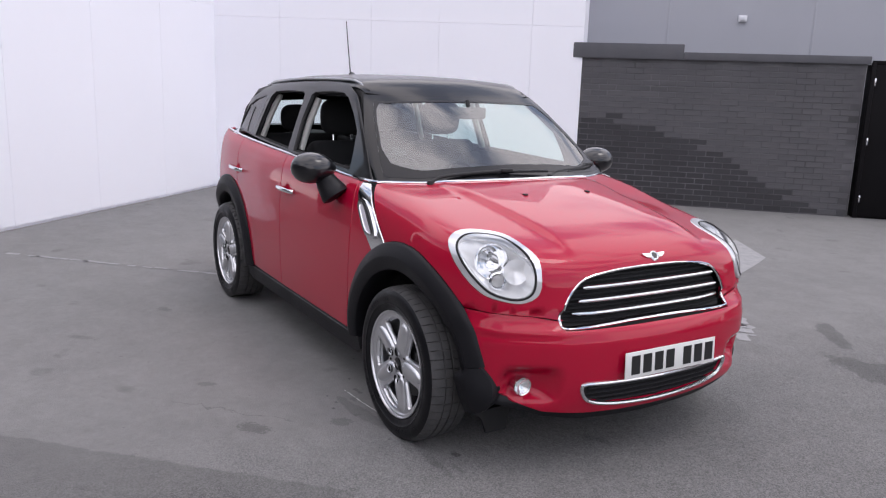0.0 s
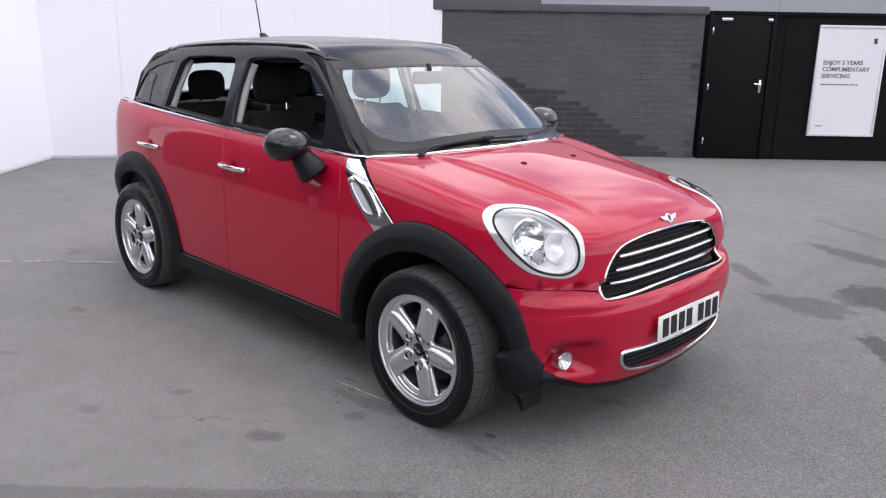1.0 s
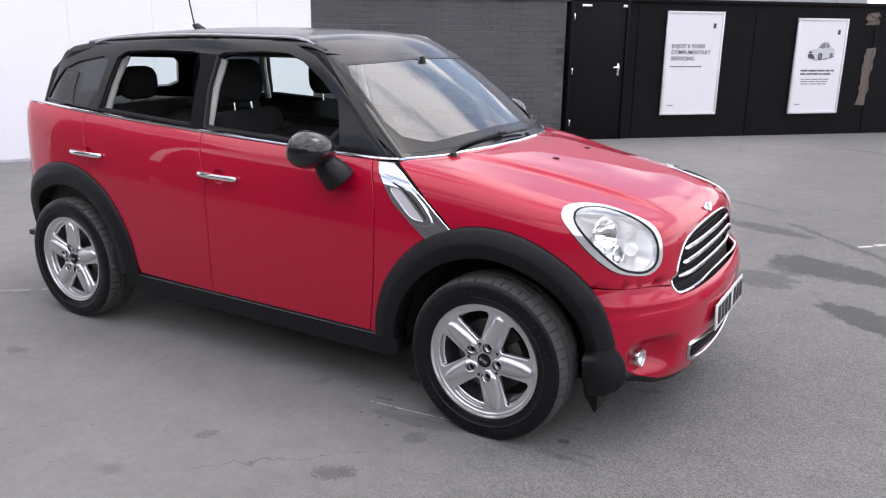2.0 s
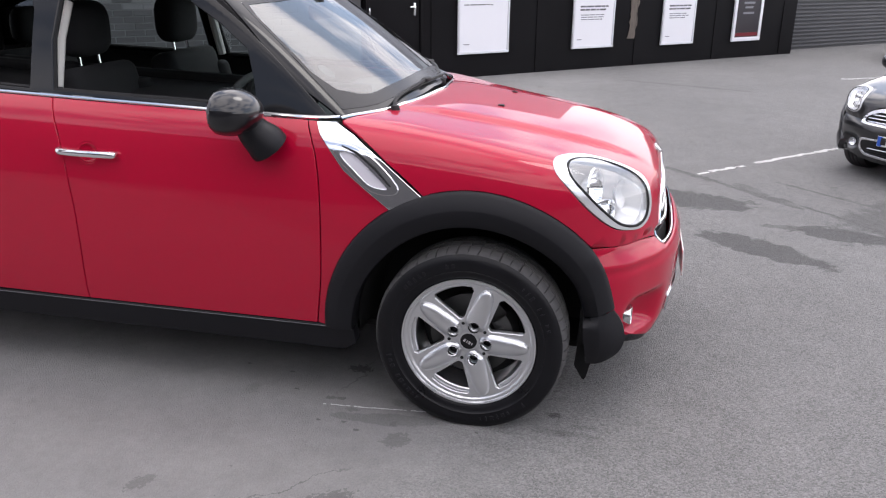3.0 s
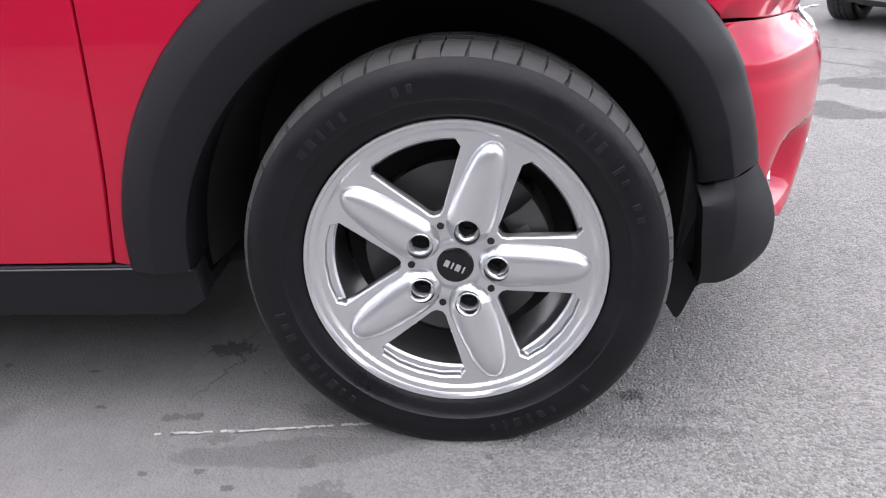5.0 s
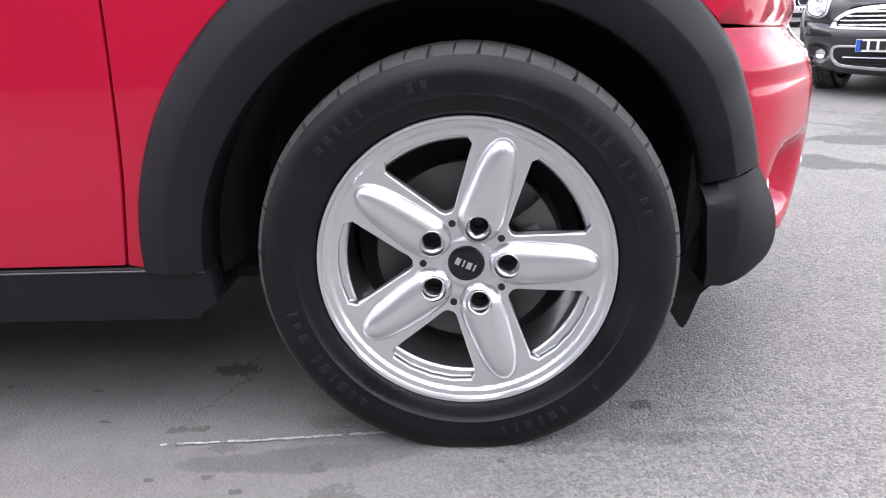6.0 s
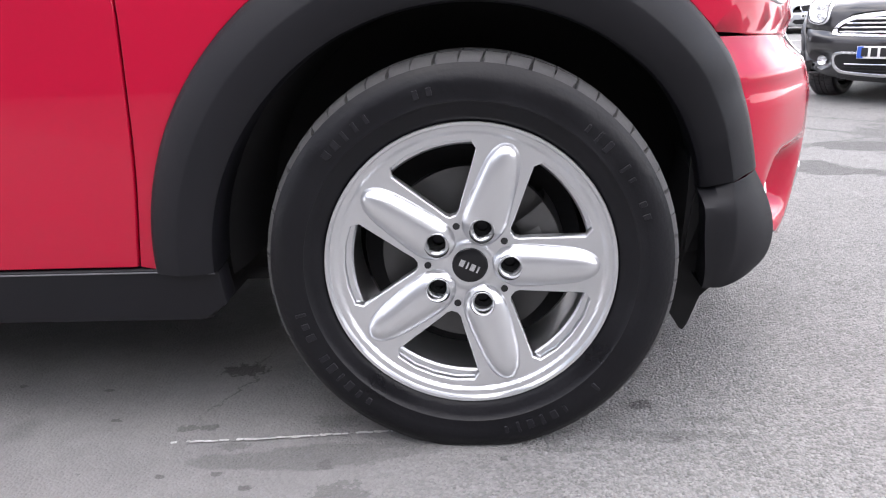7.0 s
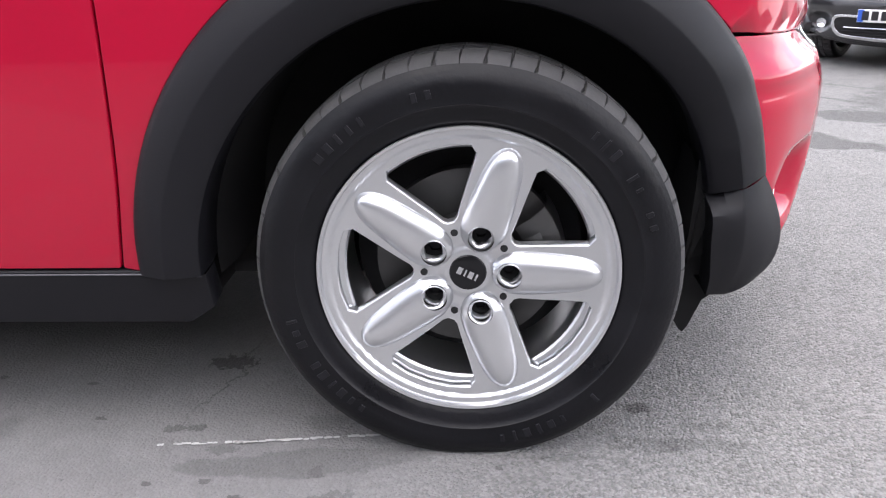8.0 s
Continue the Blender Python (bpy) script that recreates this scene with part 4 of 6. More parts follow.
# ---- greenhouse ----
WIN_F = [(-1.640, 1.115), (-1.66, 1.30), (-1.645, 1.452), (-1.60, 1.470), (-1.36, 1.482), (-1.20, 1.478), (-1.11, 1.452), (-.97, 1.372), (-.855, 1.287), (-.82, 1.18), (-.80, 1.092)]
WIN_R = [(-1.735, 1.118), (-1.745, 1.40), (-1.765, 1.455), (-1.81, 1.468), (-2.1, 1.468), (-2.33, 1.455), (-2.40, 1.42), (-2.44, 1.28), (-2.468, 1.148)]
QUARTER = [(-2.52, 1.15), (-2.50, 1.27), (-2.47, 1.405), (-2.52, 1.425), (-2.74, 1.388), (-2.86, 1.345), (-2.945, 1.26), (-2.995, 1.175)]
for s in (RIGHT, LEFT):
    ray = from_side(s)
    outline = belt_edge(-.535, -3.06, 40, .006) + [(-3.015, 1.28), (-2.90, 1.385), (-2.6, 1.478), (-2.35, 1.502), (-2.0, 1.520), (-1.5, 1.53), (-1.2, 1.522), (-1.04, 1.47), (-.90, 1.378), (-.77, 1.275), (-.64, 1.165), (-.555, 1.09)]
    frame_mesh = skin("side_frame", cabin_f, outline, ray, GLOSS_BLACK, .018, [WIN_F, WIN_R, QUARTER], off=.004, rim=.03)
    fr = part("side_frame", frame_mesh, parent=car, label="gloss black window surround")
    part("quarter_window", skin("quarter_window", cabin_f, QUARTER, ray, PANE_DARK, .05, off=-.004, rim=0), parent=car, label="tinted fixed rear quarter window")
    if s == LEFT:
        for w, nm in ((WIN_F, "front_window"), (WIN_R, "rear_window")):
            part(nm, skin(nm, cabin_f, w, ray, PANE, .03, off=-.012, rim=0), parent=car, label="raised clear side window")
    # rubber edge round each opening, pale trim inside
    for w in (WIN_F, WIN_R):
        bm = bmesh.new()
        P = shoot(cabin_f, *ray(dense(np.array(w), .03))) - np.array([0, s * .016, 0])
        tube(bm, [*P, P[0]], .010, 6, False)
        part("window_seal", bm, DARK, fr)
    bm = bmesh.new()
    tube(bm, shoot(cabin_f, *ray(np.array([(-1.66, 1.12), (-1.665, 1.3), (-1.65, 1.43)])), off=-.05), .022, 8)
    part("pillar_trim", bm, LINER, fr, "pale pillar trim")
    bm = bmesh.new()
    tube(bm, shoot(cabin_f, *ray(np.array([(-2.47, 1.12), (-2.44, 1.3), (-2.40, 1.43)])), off=-.05), .02, 8)
    part("pillar_trim", bm, LINER, fr, "pale pillar trim")

# roof, screen surround and glass
def from_cabin(q):
    """(x, y) from above, for the roof."""
    return np.stack([q[:, 0], q[:, 1], 0 * q[:, 0] + 1.0], 1), np.broadcast_to([0, 0, 1.0], (len(q), 3))


roof_half = [(-.892, 0), (-.918, -.3), (-.968, -.46), (-1.02, -.538), (-1.2, -.558), (-1.5, -.563), (-2.0, -.557), (-2.5, -.540), (-2.76, -.49), (-2.88, -.38), (-2.93, 0)]
roof_out = roof_half + [(x, -y) for x, y in roof_half[::-1] if y < -1e-6]
part("roof", skin("roof", cabin_f, roof_out, from_cabin, GLOSS_BLACK, .04, rim=.014), parent=car, label="gloss black roof")
part("headliner", skin("headliner", cabin_f, np.array(roof_out) * .985, from_cabin, TRIM, .1, off=-.035, rim=0), parent=car)


def screen_ray(q):
    """(y, height up the screen) from inside, towards the front."""
    return np.stack([0 * q[:, 0] - 1.6, q[:, 0] * .55, 0 * q[:, 0] + 1.15], 1), np.stack([0 * q[:, 0] + 1.15, q[:, 0] * .45, q[:, 1] - 1.15], 1)


def screen_of(P):
    """The (y, height) whose ray passes through P."""
    P = np.atleast_2d(P)
    t = (P[:, 0] + 1.6) / 1.15
    return np.stack([P[:, 1] / (.55 + .45 * t), 1.15 + (P[:, 2] - 1.15) / t], 1)


base_line = [(-.285, 0, 1.085), (-.315, -.3, 1.075), (-.385, -.52, 1.063), (-.49, -.712, 1.062)]
glass_line = [(-.34, 0, 1.115), (-.37, -.3, 1.105), (-.43, -.52, 1.09), (-.53, -.675, 1.095)]
top_line = [(-1.0, -.552, 1.475), (-.955, -.46, 1.478), (-.905, -.3, 1.483), (-.88, 0, 1.487)]
gtop_line = [(-.945, -.525, 1.437), (-.90, -.43, 1.447), (-.865, -.3, 1.455), (-.845, 0, 1.462)]
s_out = screen_of(np.array(mirrored([*map(tuple, spline(base_line, 4)), (-.62, -.70, 1.15), (-.78, -.655, 1.285), (-.92, -.595, 1.40), *map(tuple, spline(top_line, 4))])))
s_in = screen_of(np.array(mirrored([*map(tuple, spline(glass_line, 4)), (-.64, -.645, 1.19), (-.78, -.598, 1.31), (-.88, -.56, 1.39), *map(tuple, spline(gtop_line, 4))])))
part("screen_surround", skin("screen_surround", cabin_f, s_out, screen_ray, GLOSS_BLACK, .015, [s_in], off=-.001, rim=.012), parent=car, label="black windscreen surround and pillars")
screen = part("windscreen", skin("windscreen", cabin_f, s_in, screen_ray, SCREEN_PANE, .05, off=-.002, rim=0), parent=car, label="clear windscreen")
band = screen_of(np.array(mirrored([*map(tuple, spline([(-.385, 0, 1.146), (-.415, -.3, 1.135), (-.475, -.50, 1.122), (-.555, -.615, 1.150)], 4)), (-.64, -.625, 1.205), (-.78, -.582, 1.318), (-.875, -.545, 1.39), *map(tuple, spline([(-.925, -.508, 1.425), (-.885, -.42, 1.436), (-.85, -.3, 1.444), (-.83, 0, 1.452)], 4))])))
part("printed_band", skin("printed_band", cabin_f, s_in * .998, screen_ray, SCREEN_BAND, .05, [band], off=.0005, rim=0), parent=screen, label="black printed band round the glass")
bm = bmesh.new()
lathe(bm, [(.001, .0), (.036, .0), (.037, .002), (.036, .004), (.001, .004)], 28, "z")
permit_at = Vector(shoot(cabin_f, *screen_ray(screen_of(np.array([(-.60, -.545, 1.20)]))), off=-.020)[0])
for v in bm.verts:
    v.co = Matrix.Rotation(radians(36), 3, "Y") @ v.co + permit_at
part("permit_disc", bm, TRIM, screen, "dark round permit holder behind the glass")
# dark core of each windscreen pillar
for s in (RIGHT, LEFT):
    bm = bmesh.new()
    tube(bm, [(-.60, -s * -.672, 1.11), (-.80, -s * -.628, 1.275), (-.935, -s * -.570, 1.39), (-1.05, -s * -.530, 1.468), (-1.16, -s * -.530, 1.492)], [.016, .02, .024, .024, .016], 8)
    part("pillar_core", bm, DARK, car)
# chrome strip at the foot of the screen
bm = bmesh.new()
P = shoot(body_f, *from_dome(dome_of(np.array([*spline(base_line, 6), *[(x, -y, z) for x, y, z in spline(base_line, 6)[::-1][1:]]]))), off=.002)
order = sorted(range(len(P)), key=lambda i: P[i][1])
tube(bm, [P[i] for i in order], .0065, 8)
part("screen_strip", bm, CHROME, car, "chrome strip under the windscreen")
# dark panel closing the gap behind the bonnet
bm = bmesh.new()
box(bm, (.3, 1.36, .02), (-.52, 0, 1.03), .004)
part("scuttle_tray", bm, TRIM, car)

# rear screen
r_half = [(0, 1.17), (-.45, 1.17), (-.55, 1.2), (-.47, 1.38), (0, 1.41)]
def rear_ray(q):
    return np.stack([0 * q[:, 0] - 2.4, q[:, 0], q[:, 1]], 1), np.broadcast_to([-1.0, 0, 0], (len(q), 3))
tg_half = [(0, 1.10), (-.60, 1.10), (-.66, 1.16), (-.60, 1.33), (-.50, 1.44), (-.30, 1.475), (0, 1.485)]
tg_hole = [(0, 1.19), (-.36, 1.19), (-.415, 1.215), (-.385, 1.35), (-.34, 1.385), (0, 1.40)]
tg_frame = part("tailgate_frame", skin("tailgate_frame", cabin_f, tg_half + [(-y, z) for y, z in tg_half[::-1] if y < 0], rear_ray, GLOSS_BLACK, .05,
                                       [tg_hole + [(-y, z) for y, z in tg_hole[::-1] if y < 0]], rim=.03), parent=car, label="black surround of the rear window")
for s in (RIGHT, LEFT):
    bm = bmesh.new()
    tube(bm, [(-3.02, s * .56, 1.12), (-2.97, s * .53, 1.30), (-2.86, s * .49, 1.42), (-2.6, s * .47, 1.47)], [.07, .06, .05, .04], 10)
    part("pillar_lining", bm, TRIM, tg_frame)
part("rear_screen", skin("rear_screen", cabin_f, r_half + [(-y, z) for y, z in r_half[::-1] if y < 0], rear_ray, PANE, .08, rim=0), parent=car, label="clear rear window")

# roof rails
for s in (RIGHT, LEFT):
    xs = np.linspace(-1.07, -2.68, 26)
    q = np.stack([xs, s * (.528 - .022 * ((xs + 1.8) / .9) ** 2)], 1)
    P = shoot(cabin_f, *from_cabin(q))
    bm = bmesh.new()
    lift = np.clip(np.minimum((-1.07 - xs) / .12, (xs + 2.68) / .12), 0, 1)
    tube(bm, [p + np.array([0, 0, -.009 + .015 * l]) for p, l in zip(P, lift)], [.005] + [.0085] * 24 + [.005], 8)
    part("roof_rail", bm, RAIL, car, "dark satin roof rail")
    # dark gutter under the seam between roof and window frame
    xs = np.linspace(-1.03, -2.74, 30)
    bm = bmesh.new()
    tube(bm, shoot(cabin_f, *from_cabin(np.stack([xs, s * np.interp(xs, [-2.76, -2.5, -2.0, -1.5, -1.2, -1.03], [.48, .525, .545, .55, .545, .51])], 1)), off=-.014), .013, 8)
    part("roof_gutter", bm, DARK, car)

# ---- mirrors, wipers, aerial, jets ----
def ellipsoid(bm, c, r, seg=28, rings=16):
    res = bmesh.ops.create_uvsphere(bm, u_segments=seg, v_segments=rings, radius=1.0)
    bmesh.ops.transform(bm, matrix=Matrix.Translation(c) @ Matrix.Diagonal((*r, 1)), verts=res["verts"])
    return res["verts"]


for s in (RIGHT, LEFT):
    bm = bmesh.new()
    vs = ellipsoid(bm, (-.80, s * .925, 1.11), (.105, .115, .078), 40, 24)
    for v in vs:
        if v.co.x < -.83:
            v.co.x = -.83 + (v.co.x + .83) * .25
        # fuller towards the tip, drawn in at the root
        t = (abs(v.co.y) - .925) / .112
        v.co.z = 1.11 + (v.co.z - 1.11) * (1 + .10 * t)
    mir = part("door_mirror", bm, MIRROR_BLACK, car, "gloss black door mirror", sharp=60)
    bm = bmesh.new()
    pts = spline([(-.772, s * .885, 1.085), (-.752, s * .868, 1.035), (-.722, s * .852, .998), (-.706, s * .838, .970)], 4)
    tube(bm, pts, [float(r) for r in np.interp(np.linspace(0, 1, len(pts)), [0, .3, .7, .92, 1], [.042, .056, .070, .070, .050])], 20)
    part("mirror_foot", bm, CLADDING, mir, sharp=60)
    bm = bmesh.new()
    lathe(bm, [(0, 0), (.085, .001), (.088, .004)], 32, "x")
    part("mirror_glass", bm, CHROME, mir, m=Matrix.Translation((-.838, s * .925, 1.11)) @ Matrix.Diagonal((1, 1.1, .72, 1)))
    # washer jets
    P = shoot(body_f, *from_dome(dome_of(np.array([(-.015, s * .185, 1.04)]))))[0]
    bm = bmesh.new()
    box(bm, (.026, .020, .012), tuple(P), .004)
    part("washer_jet", bm, TRIM, bonnet)

WIPERS = ([(-.36, -.50, 1.065), (-.375, -.44, 1.095), (-.372, -.30, 1.108), (-.352, -.06, 1.122)], [(-.385, -.30, 1.10), (-.35, -.05, 1.115), (-.345, .20, 1.112)],
          [(-.35, .22, 1.075), (-.39, .30, 1.10), (-.44, .48, 1.108), (-.50, .60, 1.12)], [(-.40, .38, 1.095), (-.47, .58, 1.11), (-.545, .68, 1.125)])
for arm, blade in (WIPERS[:2], WIPERS[2:]):
    bm = bmesh.new()
    tube(bm, spline(arm, 5), .0085, 8)
    wiper = part("wiper", bm, TRIM, car, "black wiper arm")
    bm = bmesh.new()
    tube(bm, spline(blade, 6), .007, 6)
    part("wiper_blade", bm, TYRE, wiper)
    bm = bmesh.new()
    a, b = Vector(arm[-1]), Vector(arm[-2])
    box(bm, (.03, .07, .018), tuple(a), .006)
    part("wiper_joint", bm, TRIM, wiper)
    bm = bmesh.new()
    lathe(bm, [(0, .02), (.014, .018), (.018, .0), (.018, -.02)], 16, "z")
    part("wiper_pivot", bm, TRIM, wiper, m=Matrix.Translation(arm[0]))

aer = shoot(cabin_f, *from_cabin(np.array([(-2.45, .03)])))[0]
bm = bmesh.new()
tube(bm, [aer - np.array([-.05, 0, .01]), aer + np.array([0, 0, .022]), aer + np.array([-.03, 0, .03])], [.03, .022, .009], 12)
aerial = part("aerial", bm, TRIM, car, "black roof aerial")
bm = bmesh.new()
tube(bm, [aer + np.array([-.02, 0, .028]), aer + np.array([-.06, 0, .20]), aer + np.array([-.10, .0, .40])], [.0045, .004, .003], 8)
part("aerial_rod", bm, TRIM, aerial)

# ---- cabin lining ----
for s in (RIGHT, LEFT):
    ray = from_side(s)
    outline = belt_edge(-.55, -3.12, 24, -.02) + [(-3.12, .40), (-.55, .40)]
    part("door_lining", skin("door_lining", body_f, outline, ray, TRIM, .12, off=-.075, rim=0), parent=car)
    q = np.array([(x, float(belt_z(x)) - .012) for x in np.linspace(-.62, -2.48, 24)])
    P = shoot(body_f, *ray(q), off=-.05)
    bm = bmesh.new()
    tube(bm, P, .028, 10)
    part("door_top_trim", bm, TRIM, car)
rl = [(0, 1.16), (-d(30), 1.16), (-d(50), 1.15), (-d(54), .8), (-d(54), .40), (0, .40)]
part("boot_lining", skin("boot_lining", body_f, rl + [(-t, z) for t, z in rl[::-1] if t < -1e-6], round_rear, TRIM, .1, off=-.08, rim=0, scale=(.7, 1)), parent=car)
bm = bmesh.new()
box(bm, (2.6, 1.5, .03), (-1.85, 0, .38), .005)
part("cabin_floor", bm, TRIM, car)
bm = bmesh.new()
box(bm, (.04, 1.4, .66), (-.52, 0, .70), .01)
part("bulkhead", bm, TRIM, car)


def cushion(bm, size, at, rot=None, bev=.35):
    box(bm, size, at, min(size) * bev, rot, 4)


def front_seat(y):
    bm = bmesh.new()
    cushion(bm, (.52, .50, .17), (-1.36, y, .66), Euler((0, -.12, 0)).to_matrix())
    seat = part("front_seat", bm, FABRIC, car, "black cloth front seat")
    lean = Euler((0, -.24, 0)).to_matrix()
    bm = bmesh.new()
    cushion(bm, (.14, .46, .58), (-1.65, y, .885), lean)
    for t in (-1, 1):
        cushion(bm, (.18, .09, .46), (-1.63, y + t * .215, .86), lean, .4)
    part("backrest", bm, FABRIC, seat)
    bm = bmesh.new()
    vs = ellipsoid(bm, (0, 0, 0), (1, 1, 1), 24, 14)
    for v in vs:
        x, yy, z = v.co
        p = lambda t, e: math.copysign(abs(t) ** e, t)
        v.co = Vector((p(x, .7) * .062, p(yy, .55) * .138, p(z, .6) * .112)) + Vector((-1.735, y, 1.315))
    part("headrest", bm, FABRIC, seat)
    for t in (-1, 1):
        bm = bmesh.new()
        tube(bm, [(-1.715, y + t * .062, 1.10), (-1.73, y + t * .062, 1.26)], .0065, 8)
        part("headrest_post", bm, CHROME, seat)
    return seat


for y in (-.36, .36):
    front_seat(y)
bm = bmesh.new()
cushion(bm, (.50, 1.24, .18), (-2.25, 0, .66))
bench = part("rear_seat", bm, FABRIC, car, "black cloth rear bench")
bm = bmesh.new()
cushion(bm, (.15, 1.22, .56), (-2.52, 0, .88), Euler((0, -.25, 0)).to_matrix(), .3)
part("backrest", bm, FABRIC, bench)
for y in (-.34, .34):
    bm = bmesh.new()
    vs = ellipsoid(bm, (0, 0, 0), (1, 1, 1), 24, 14)
    for v in vs:
        x, yy, z = v.co
        p = lambda t, e: math.copysign(abs(t) ** e, t)
        v.co = Vector((p(x, .8) * .05, p(yy, .6) * .125, p(z, .7) * .095)) + Vector((-2.56, y, 1.265))
    part("headrest", bm, FABRIC, bench)
    for t in (-1, 1):
        bm = bmesh.new()
        tube(bm, [(-2.56, y + t * .05, 1.08), (-2.56, y + t * .05, 1.22)], .006, 8)
        part("headrest_post", bm, CHROME, bench)
bm = bmesh.new()
box(bm, (.42, 1.34, .20), (-.70, 0, .94), .07, Euler((0, -.08, 0)).to_matrix(), 4)
dash = part("dashboard", bm, TRIM, car, "black dashboard")
bm = bmesh.new()
lathe(bm, [(.11, 0), (.125, -.02), (.12, -.05), (0, -.05)], 32, "x")
part("dial_pod", bm, TRIM, dash, m=Matrix.Translation((-.90, 0, 1.0)))
bm = bmesh.new()
ring = [(.185 * math.cos(a), .185 * math.sin(a), 0) for a in np.linspace(0, math.tau, 37)[:-1]]
tube(bm, [*ring, ring[0], ring[1]], .016, 8, False)
for a in (0, 2.4, math.pi, 3.9):
    tube(bm, [(.03 * math.cos(a), .03 * math.sin(a), -.02), (.18 * math.cos(a), .18 * math.sin(a), 0)], .014, 6)
lathe(bm, [(0, .012), (.05, .008), (.06, -.02), (.05, -.05)], 20, "z")
part("steering_wheel", bm, TRIM, car, "black steering wheel", Matrix.Translation((-1.07, -.36, .98)) @ Euler((0, -1.15, 0)).to_matrix().to_4x4())
bm = bmesh.new()
box(bm, (.03, .23, .065), (-.83, 0, 1.385), .012)
tube(bm, [(-.82, 0, 1.40), (-.84, 0, 1.455)], .012, 8)
part("rear_view_mirror", bm, TRIM, car, "black rear view mirror")

# ---- wheels ----
def web_height(X, Z):
    """How far the flat of the alloy stands out at (X, Z), towards the kerb."""
    r = np.hypot(X, Z)
    return .004 * (r / .2) ** 2 + .006 * sstep(.198, .207, r) - .004 * sstep(.03, .045, r) * sstep(.07, .05, r)


SPOKE_A, SPOKE_B = .034, .1945


def spoke_width(al):
    s = np.clip((al - (SPOKE_A + SPOKE_B) / 2) / ((SPOKE_B - SPOKE_A) / 2), -.999, .999)
    return np.interp(al, [.03, .06, .10, .14, .20], [.0335, .0352, .0335, .0302, .0248]) * (1 - np.abs(s) ** 4.5) ** .5


def spoke_height(X, Z):
    """The rounded back of one spoke that points along x."""
    s = np.clip((X - (SPOKE_A + SPOKE_B) / 2) / ((SPOKE_B - SPOKE_A) / 2), -1, 1)
    q = np.clip((Z / spoke_width(X)) ** 2, 0, 1)
    return web_height(X, 0 * Z) + .019 * (1 - q) ** .62 * (1 - np.abs(s) ** 6) ** .55


def make_wheel(m):
    wheel = part("wheel", wheel_tyre, parent=car, label="black tyre on a five-spoke silver alloy wheel", m=m)
    return wheel


TYRE_PROFILE = [(.206, .088), (.214, .094), (.222, .0975), (.232, .100), (.243, .1035), (.2445, .1055), (.247, .1055), (.2485, .105), (.262, .1075), (.275, .1075), (.284, .1062), (.292, .1035), (.2955, .1020), (.2985, .1005), (.3005, .0995), (.306, .0955), (.3085, .0940)]
TREAD_PROFILE = [(.3085, .0940, .3), (.313, .0895, 1), (.3185, .080, 1), (.3225, .062, 1), (.324, .046, 1), (.324, .042, 0), (.317, .041, 0), (.317, .034, 0),
                 (.3245, .033, 1), (.3255, .006, 1), (.3255, .005, 0), (.317, .004, 0), (.317, -.004, 0)]


def tyre_radius(r):
    return .2385 + (r - .206) * .891


def flat_foot(bm):
    for v in bm.verts:
        if v.co.z < -.3255:
            v.co.z = -.3255 + (v.co.z + .3255) * .04


def sidewall_mesh():
    bm = bmesh.new()
    prof = [(tyre_radius(r), -o) for r, o in TYRE_PROFILE]
    lathe(bm, prof, 120)
    lathe(bm, [(r, -o) for r, o in prof], 120)
    flat_foot(bm)
    return finish(bm, "tyre", TYRE, True, 40)


def tread_mesh():
    """The tread band: blocks parted by cross slits that bend, and three grooves round it."""
    bm = bmesh.new()
    prof = [(tyre_radius(r), o, g) for r, o, g in TREAD_PROFILE]
    prof = prof + [(r, -o, g) for r, o, g in prof[::-1]]
    n, rows = 56, []
    for i in range(n):
        wide = .045 if i % 3 else .07
        for f, g in ((0, 1), (wide, 1), (wide + .03, 0), (.97, 0)):
            a = math.tau * (i + f) / n
            row = []
            for r, o, cut in prof:
                rr = r - .0065 * cut * g
                a2 = a + .02 * (o / .1) + .011 * np.interp(abs(o), [.04, .082, .0895, .094, .1005], [0, 0, .45, .45, .0]) * (1 if i % 2 else -.7)
                oo = o - math.copysign(.004 * cut * g * float(np.interp(abs(o), [.06, .095], [0, 1])), o)
                row.append(bm.verts.new((rr * math.cos(a2), -oo, rr * math.sin(a2))))
            rows.append(row)
    for i in range(len(rows)):
        a, b = rows[i], rows[(i + 1) % len(rows)]
        for j in range(len(prof) - 1):
            bm.faces.new((a[j], a[j + 1], b[j + 1], b[j]))
    flat_foot(bm)
    return finish(bm, "tread", TREAD, True, 30)


def alloy_face():
    win = []
    for k in range(5):
        t = 72 * k + 35
        pol = [(.078, -4), (.084, -8.5), (.10, -12.5), (.178, -22.3), (.191, -19.5), (.193, -10), (.193, 0), (.193, 10), (.191, 19.5), (.178, 22.3), (.10, 12.5), (.084, 8.5), (.078, 4)]
        win.append([(r * math.cos(G2 * (t + a)), r * math.sin(G2 * (t + a))) for r, a in pol])
    bolts = []
    for k in range(5):
        t = G2 * (72 * k - 1)
        bolts.append([(.06 * math.cos(t) + .0175 * math.cos(math.tau * i / 20), .06 * math.sin(t) + .0175 * math.sin(math.tau * i / 20)) for i in range(20)])
    outer = [(.2155 * math.cos(math.tau * i / 120), .2155 * math.sin(math.tau * i / 120)) for i in range(120)]
    return skin("alloy_face", lambda x, y, z: (-y) - web_height(x, z), outer, kerb_ray, ALLOY, .0042, win + bolts, rim=.024)


def kerb_ray(q):
    return np.stack([q[:, 0], 0 * q[:, 0] + .1, q[:, 1]], 1), np.broadcast_to([0, -1.0, 0], (len(q), 3))


